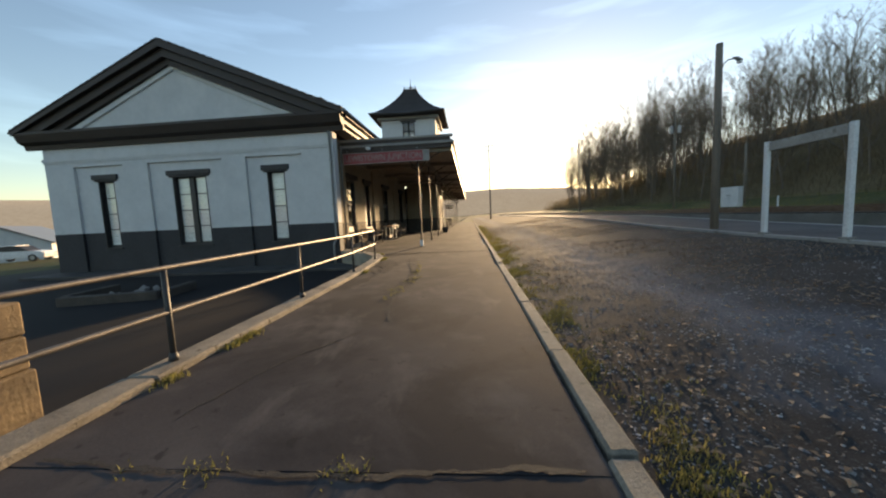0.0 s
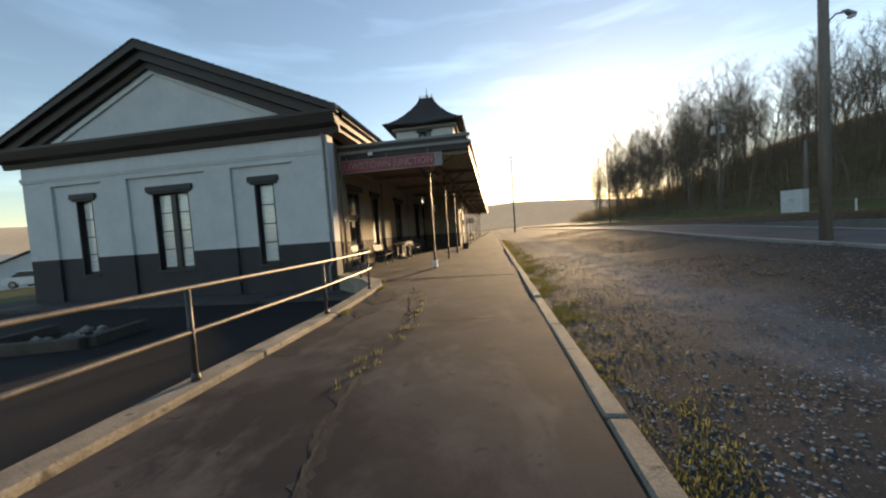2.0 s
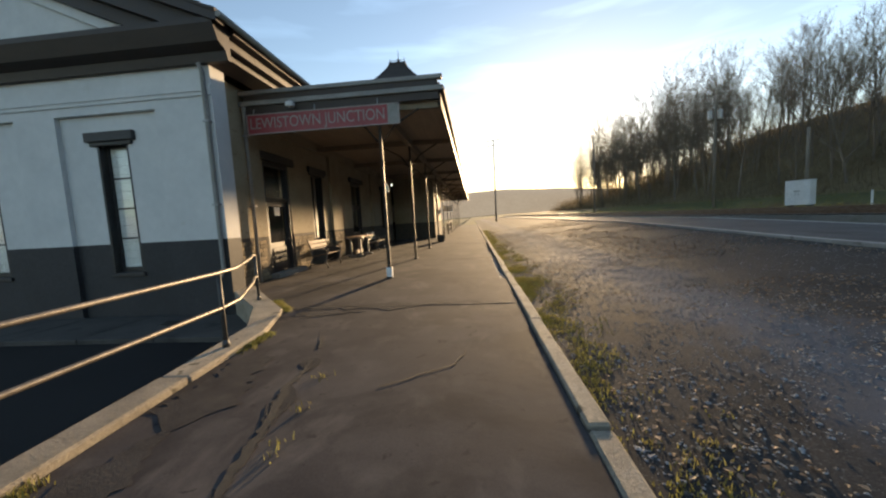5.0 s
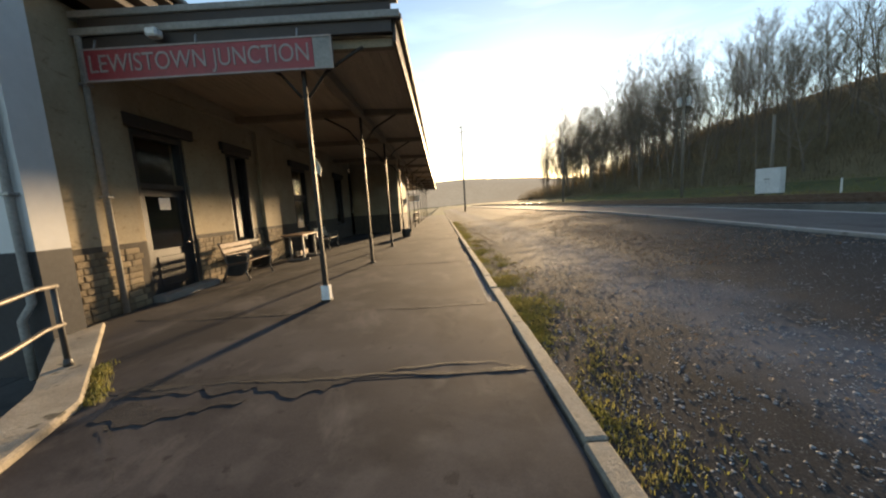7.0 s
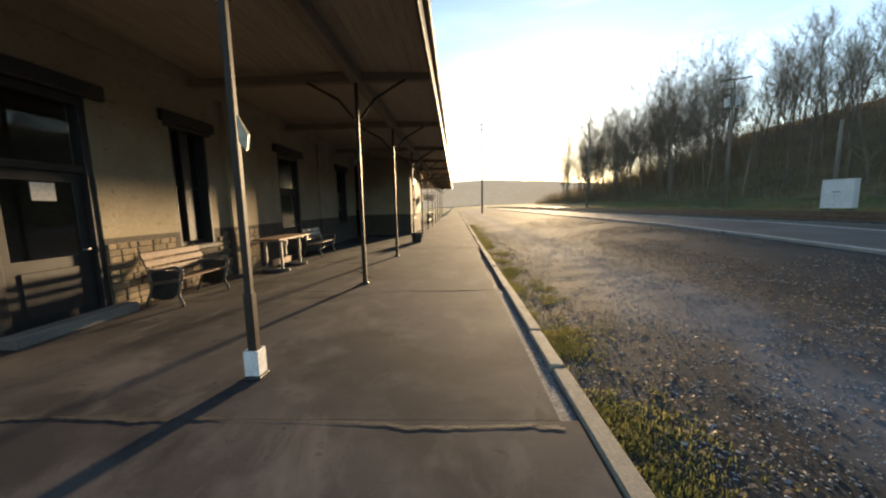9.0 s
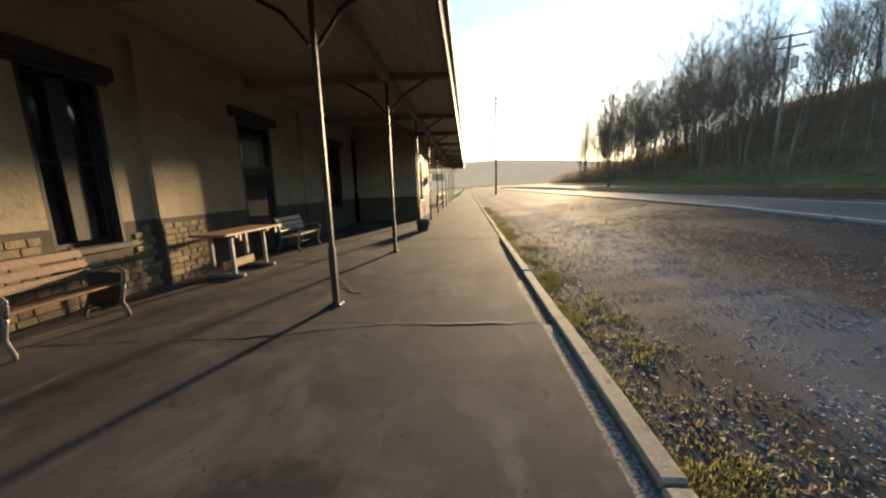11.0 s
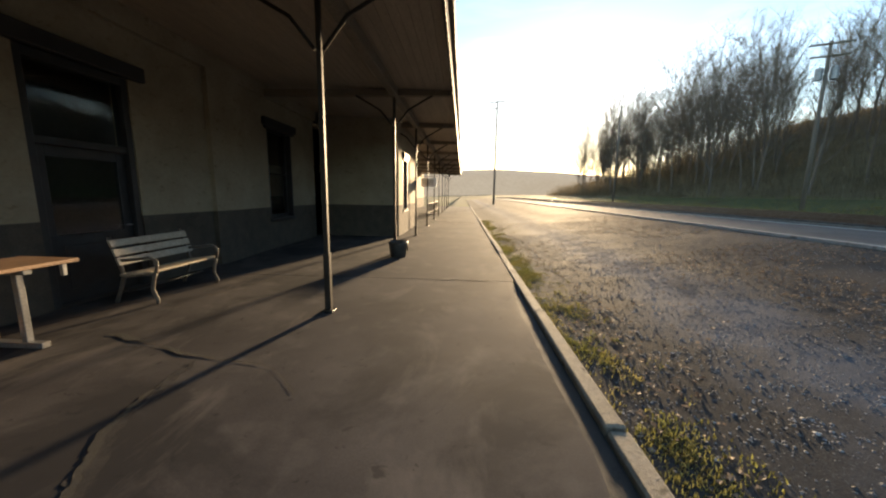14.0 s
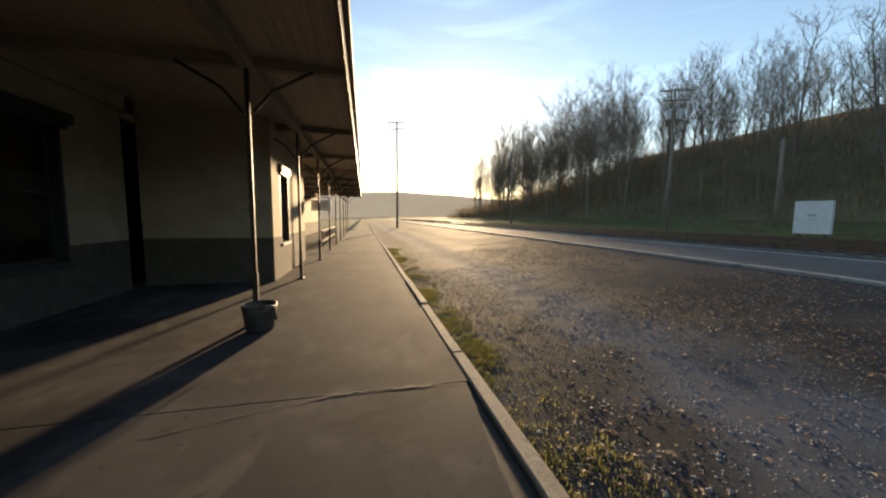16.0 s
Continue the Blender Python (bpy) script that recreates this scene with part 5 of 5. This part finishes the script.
# ---- planting and loose ground ----
def tube_into(verts, faces, pts, r0, r1, sides):
    base = len(verts)
    side = None
    n = len(pts)
    for i, p in enumerate(pts):
        d = (pts[min(i + 1, n - 1)] - pts[max(i - 1, 0)]).normalized()
        if side is None:
            side = d.orthogonal().normalized()
        side = (side - d * side.dot(d)).normalized()
        up = d.cross(side)
        r = r0 + (r1 - r0) * i / (n - 1)
        for k in range(sides):
            a = k * math.tau / sides
            verts.append(p + (side * math.cos(a) + up * math.sin(a)) * r)
    for i in range(n - 1):
        for k in range(sides):
            a, c = base + i * sides + k, base + i * sides + (k + 1) % sides
            faces.append((a, c, c + sides, a + sides))


def branch(rnd, start, way, length, bend, up, segs):
    pts = [start]
    d = way.normalized()
    for _ in range(segs):
        d = (d + Vector((rnd.uniform(-bend, bend), rnd.uniform(-bend, bend), rnd.uniform(-bend, bend) + up))).normalized()
        pts.append(pts[-1] + d * length / segs)
    return pts


def bare_tree(seed, height, spread):
    """A leafless woodland tree: trunk and limbs in one part, fine twigs as the crown."""
    rnd = random.Random(seed)
    tv, tf, cv, cf = [], [], [], []
    trunk = branch(rnd, Vector((0, 0, -0.4)), Vector((rnd.uniform(-0.06, 0.06), rnd.uniform(-0.06, 0.06), 1)), height, 0.06, 0.03, 9)
    r0 = height * 0.0095
    low = (0.3, 0.16, 0.24)[seed % 3]
    tube_into(tv, tf, trunk, r0, r0 * 0.12, 6)
    for k in range(rnd.randint(17, 22)):
        f = low + (0.98 - low) * (k / 20) + rnd.uniform(-0.03, 0.03)
        f = min(f, 0.97)
        i = int(f * 9)
        p = trunk[i].lerp(trunk[min(i + 1, 9)], f * 9 - i)
        a = k * 2.4 + rnd.uniform(-0.5, 0.5)
        out = Vector((math.cos(a), math.sin(a), rnd.uniform(0.7, 1.5)))
        ln = spread * height * (0.36 - 0.24 * (f - 0.3)) * rnd.uniform(0.6, 1.2)
        limb = branch(rnd, p, out, ln, 0.2, 0.14, 5)
        lr = r0 * (0.40 - 0.3 * (f - 0.3))
        tube_into(tv, tf, limb, lr, lr * 0.3, 4)
        for j in range(6):
            g = 0.25 + 0.75 * j / 5.5
            q = limb[min(int(g * 5), 4)].lerp(limb[min(int(g * 5) + 1, 5)], g * 5 - int(g * 5))
            o2 = Vector((rnd.uniform(-1, 1), rnd.uniform(-1, 1), rnd.uniform(0.1, 1.3))) + out * 0.5
            b2 = branch(rnd, q, o2, ln * rnd.uniform(0.28, 0.48), 0.25, 0.1, 3)
            tube_into(cv, cf, b2, lr * 0.34, lr * 0.14, 3)
            for m in range(9):
                s = b2[min(1 + m % 3, 3)]
                o3 = Vector((rnd.uniform(-1, 1), rnd.uniform(-1, 1), rnd.uniform(-0.1, 1.3)))
                tube_into(cv, cf, branch(rnd, s, o3, ln * rnd.uniform(0.13, 0.30), 0.25, 0.08, 2 if m < 3 else 1), 0.010, 0.004, 3)
    ob = thing("tree", "bare leafless woodland tree with fine upright twigs", "tree", "trees on the hillside")
    a = pydata("trunk", [tuple(v) for v in tv], tf, BARK)
    a.parent = ob
    c = pydata("crown", [tuple(v) for v in cv], cf, TWIG)
    c.parent = ob
    return ob


rnd = random.Random(21)
tree_spots = []
y = -24.0
while y < 150:
    for row, (xa, xb) in enumerate(((36.5, 42), (42, 50), (50, 60), (60, 74))):
        x = rnd.uniform(xa, xb)
        yy = y + rnd.uniform(-1.8, 1.8)
        if row == 0 and rnd.random() < 0.2 and yy < 80:
            continue
        tree_spots.append((x + 4.5 * smooth(110, 150, yy), yy))
    y += 2.5 if y > 95 else 2.7 if y > 60 else 3.0
kinds = []
for k in range(7):
    h = (15.5, 17.5, 14.0, 19.0, 16.5, 13.0, 18.0)[k]
    kinds.append((bare_tree(100 + k, h, 0.85 + 0.08 * (k % 4)), h))
for k, (x, yy) in enumerate(tree_spots):
    s = rnd.uniform(0.82, 1.15) * (0.75 + 0.42 * smooth(45, 95, yy) - 0.14 * smooth(130, 155, yy)) * (0.85 if x > 60 else 1.0)
    m = pose(x, yy, ground_z(x, yy), 0, 0, rnd.uniform(0, 360))
    if k < len(kinds):
        t = kinds[k][0]
        t.scale = (s, s, s)
        t.matrix_basis = m @ Matrix.Diagonal((s, s, s, 1))
    else:
        t = copy_thing(kinds[k % 7][0], m)
        t.matrix_basis = m @ Matrix.Diagonal((s, s, s, 1))


def brush():
    """Tangled leafless undergrowth on the slope: arching stems with side twigs."""
    rnd = random.Random(5)
    verts, faces = [], []

    def stem(p, q, w):
        side = Vector((-(q - p).y, (q - p).x, 0))
        side = side.normalized() * w if side.length > 1e-4 else Vector((w, 0, 0))
        i = len(verts)
        verts.extend((tuple(p - side), tuple(p + side), tuple(q + side * 0.4), tuple(q - side * 0.4)))
        faces.append((i, i + 1, i + 2, i + 3))

    for k in range(15000):
        x = 35 + 42 * rnd.random() ** 1.3
        y = rnd.uniform(-40, 165)
        h = rnd.uniform(0.7, 2.6) * (0.5 if x < 37 else 1.0) * (1 + 0.9 * smooth(70, 110, y))
        base = Vector((x, y, ground_z(x, y) - 0.1))
        for q in range(3):
            a = rnd.uniform(0, math.tau)
            out = Vector((math.cos(a), math.sin(a), 0))
            root = base + out * rnd.uniform(0, 0.3)
            mid = root + out * h * rnd.uniform(0.1, 0.3) + Vector((0, 0, h * 0.55))
            tip = mid + out * h * rnd.uniform(0.1, 0.5) + Vector((0, 0, h * rnd.uniform(0.15, 0.45)))
            stem(root, mid, 0.022)
            stem(mid, tip, 0.014)
            for r in range(4):
                s = mid.lerp(tip, rnd.random())
                stem(s, s + Vector((rnd.uniform(-1, 1), rnd.uniform(-1, 1), rnd.uniform(-0.1, 0.9))) * h * 0.22, 0.010)
    ob = pydata("undergrowth", verts, faces, BRUSH)
    return tagged(ob, "brown tangled brush on the wooded slope", "undergrowth", kind="stuff")


brush()


def blades(name, count, area, height, seed, material, label, clump=0.5):
    rnd = random.Random(seed)
    verts, faces = [], []
    k = 0
    while k < count:
        cx, cy, cz, ok = area(rnd)
        if not ok:
            continue
        for q in range(7):
            x, y = cx + rnd.gauss(0, 0.04), cy + rnd.gauss(0, 0.04)
            a = rnd.uniform(0, math.tau)
            h = height * rnd.uniform(0.4, 1.2)
            w = rnd.uniform(0.0025, 0.005)
            lean = rnd.uniform(0.1, 0.8) * h
            dx, dy = math.cos(a), math.sin(a)
            i = len(verts)
            verts += [(x - dy * w, y + dx * w, cz), (x + dy * w, y - dx * w, cz), (x + dx * lean * 0.35 + dy * w, y + dy * lean * 0.35 - dx * w, cz + h * 0.6), (x + dx * lean * 0.35 - dy * w, y + dy * lean * 0.35 + dx * w, cz + h * 0.6), (x + dx * lean, y + dy * lean, cz + h)]
            faces += [(i, i + 1, i + 2, i + 3), (i + 3, i + 2, i + 4)]
        k += 1
    return tagged(pydata(name, verts, faces, material), label, "grass", kind="stuff")


def verge(rnd):
    y = -2 + 42 * rnd.random() ** 1.3
    x = 1.3 + abs(rnd.gauss(0, 0.30))
    dens = 0.06 + 0.94 * smooth(-0.12, 0.4, noise.noise((x * 2.2, y * 1.1, 9.0)) + 0.25 * noise.noise((x * 7.0, y * 7.0, 2.0)))
    dens *= 0.35 + 0.65 * smooth(8, 13, y)
    return x, y, gravel_z(x, y) - 0.005, x < 2.5 and rnd.random() < dens


blades("grass_verge", 7500, verge, 0.042, 31, GRASS, "sparse winter grass along the kerb")


def weeds(rnd):
    c = rnd.random()
    if c < 0.45:
        y = rnd.uniform(-1.5, 10.6)
        return left_edge(y) + 0.02 + abs(rnd.gauss(0, 0.03)), y, 0.0, noise.noise((0, y * 1.3, 4)) > 0.1
    if c < 0.62:
        f = rnd.random()
        return -2.68 - 2.04 * f + 0.06, 11.0 + 2.3 * f + rnd.gauss(0.03, 0.03), 0.0, f < 0.32
    if c < 0.65:
        y = rnd.uniform(4.0, 8.8)
        return -0.72 - 0.2 * abs(y - 6.2) / 2.4 + rnd.gauss(0, 0.05), y, 0.0, noise.noise((3.0, y * 2.1, 6)) > -0.1 and rnd.random() < 0.6
    x = rnd.uniform(-1.8, 1.05)
    return x, 0.79 + rnd.gauss(0, 0.02), -0.02, noise.noise((x * 2.6, 0.0, 8.0)) > 0.2 and rnd.random() < 0.28


blades("weeds", 420, weeds, 0.05, 32, GRASS, "small weeds in the joints of the platform")


def far_turf(rnd):
    x = rnd.uniform(21.5, 36)
    y = rnd.uniform(0, 90)
    return x, y, ground_z(x, y) - 0.01, True


blades("rough_grass", 4000, far_turf, 0.28, 33, GRASS, "rough pale grass beyond the rails")


def gravel():
    rnd = random.Random(8)
    verts, faces = [], []
    shape = [(1, 0, 0), (0.3, 0.95, 0.1), (-0.8, 0.6, 0), (-0.9, -0.5, 0.1), (0.2, -1, 0), (0.1, 0.1, 0.75)]
    k = 0
    while k < 85000:
        y = -1.5 + 33 * rnd.random() ** 1.1
        x = 1.4 + 7.0 * rnd.random() ** 1.35
        near = math.exp(-((x - 3.6) / 1.1) ** 2)
        if rnd.random() > 0.4 + 0.6 * near:
            continue
        r = rnd.uniform(0.005, 0.013) * (1.9 if rnd.random() < 0.06 else 1)
        a = rnd.uniform(0, math.tau)
        ca, sa = math.cos(a) * r, math.sin(a) * r
        z = gravel_z(x, y)
        i = len(verts)
        e = rnd.uniform(0.6, 1.2)
        for px, py, pz in shape:
            verts.append((x + px * ca - py * sa * e, y + px * sa + py * ca * e, z + pz * r * 0.7 - 0.002 + rnd.uniform(0, 0.004)))
        faces += [(i + q, i + (q + 1) % 5, i + 5) for q in range(5)]
        k += 1
    return tagged(pydata("gravel", verts, faces, STONE), "loose grey gravel stones over the yard", "gravel", kind="stuff")


gravel()


def leaves():
    rnd = random.Random(9)
    verts, faces = [], []
    k = 0
    while k < 17000:
        y = -1 + 38 * rnd.random() ** 1.2
        x = 1.5 + 6.8 * rnd.random()
        band = 0.25 + 0.75 * smooth(3.9, 5.4, x) + (0.5 if x < 2.3 else 0)
        if rnd.random() > band or noise.noise((x * 0.5, y * 0.35, 2.0)) < -0.12:
            continue
        z = gravel_z(x, y) + 0.008
        r = rnd.uniform(0.013, 0.034)
        a = rnd.uniform(0, math.tau)
        u = Vector((math.cos(a), math.sin(a), rnd.uniform(-0.3, 0.3))) * r
        v = Vector((-math.sin(a), math.cos(a), rnd.uniform(-0.3, 0.3))) * r * 0.6
        c = Vector((x, y, z + rnd.uniform(0, 0.015)))
        i = len(verts)
        verts += [tuple(c - u), tuple(c + v + Vector((0, 0, 0.008))), tuple(c + u), tuple(c - v + Vector((0, 0, 0.008)))]
        faces += [(i, i + 1, i + 2), (i, i + 2, i + 3)]
        k += 1
    return tagged(pydata("fallen_leaves", verts, faces, LEAF), "dry brown leaves scattered on the gravel", "leaves", kind="stuff")


leaves()


# ---- rough stone courses of the dado ----
def dado_stones():
    wall = bpy.data.objects["wall_east"]
    rnd = random.Random(3)
    shapes = []
    for w in (0.15, 0.21, 0.29):
        b = bmesh.new()
        box(b, (0, 0, 0), (0.026, w - 0.012, 0.094), 0, 0.008)
        bmesh.ops.recalc_face_normals(b, faces=b.faces[:])
        me = bpy.data.meshes.new("stone")
        b.to_mesh(me)
        b.free()
        me.materials.append(STONEWALL)
        shapes.append((w, me))
    for y0, y1, x in ((13.1, 14.48, EW), (16.03, 17.45, EW - 0.1), (17.45, 18.93, EW - 0.1), (18.97, 19.93, EW)):
        z = 0.02
        while z < 1.0:
            y = y0
            while y < y1 - 0.12:
                fits = [s for s in shapes if y + s[0] <= y1 + 0.02]
                if not fits:
                    break
                w, me = rnd.choice(fits)
                if not (y < 18.45 and y + w > 17.4 and z + 0.1 > 0.74):
                    ob = new("stone", me)
                    ob.parent = wall
                    ob.location = (x - 0.012 + rnd.uniform(-0.006, 0.006), y, z)
                y += w
            z += 0.105


dado_stones()
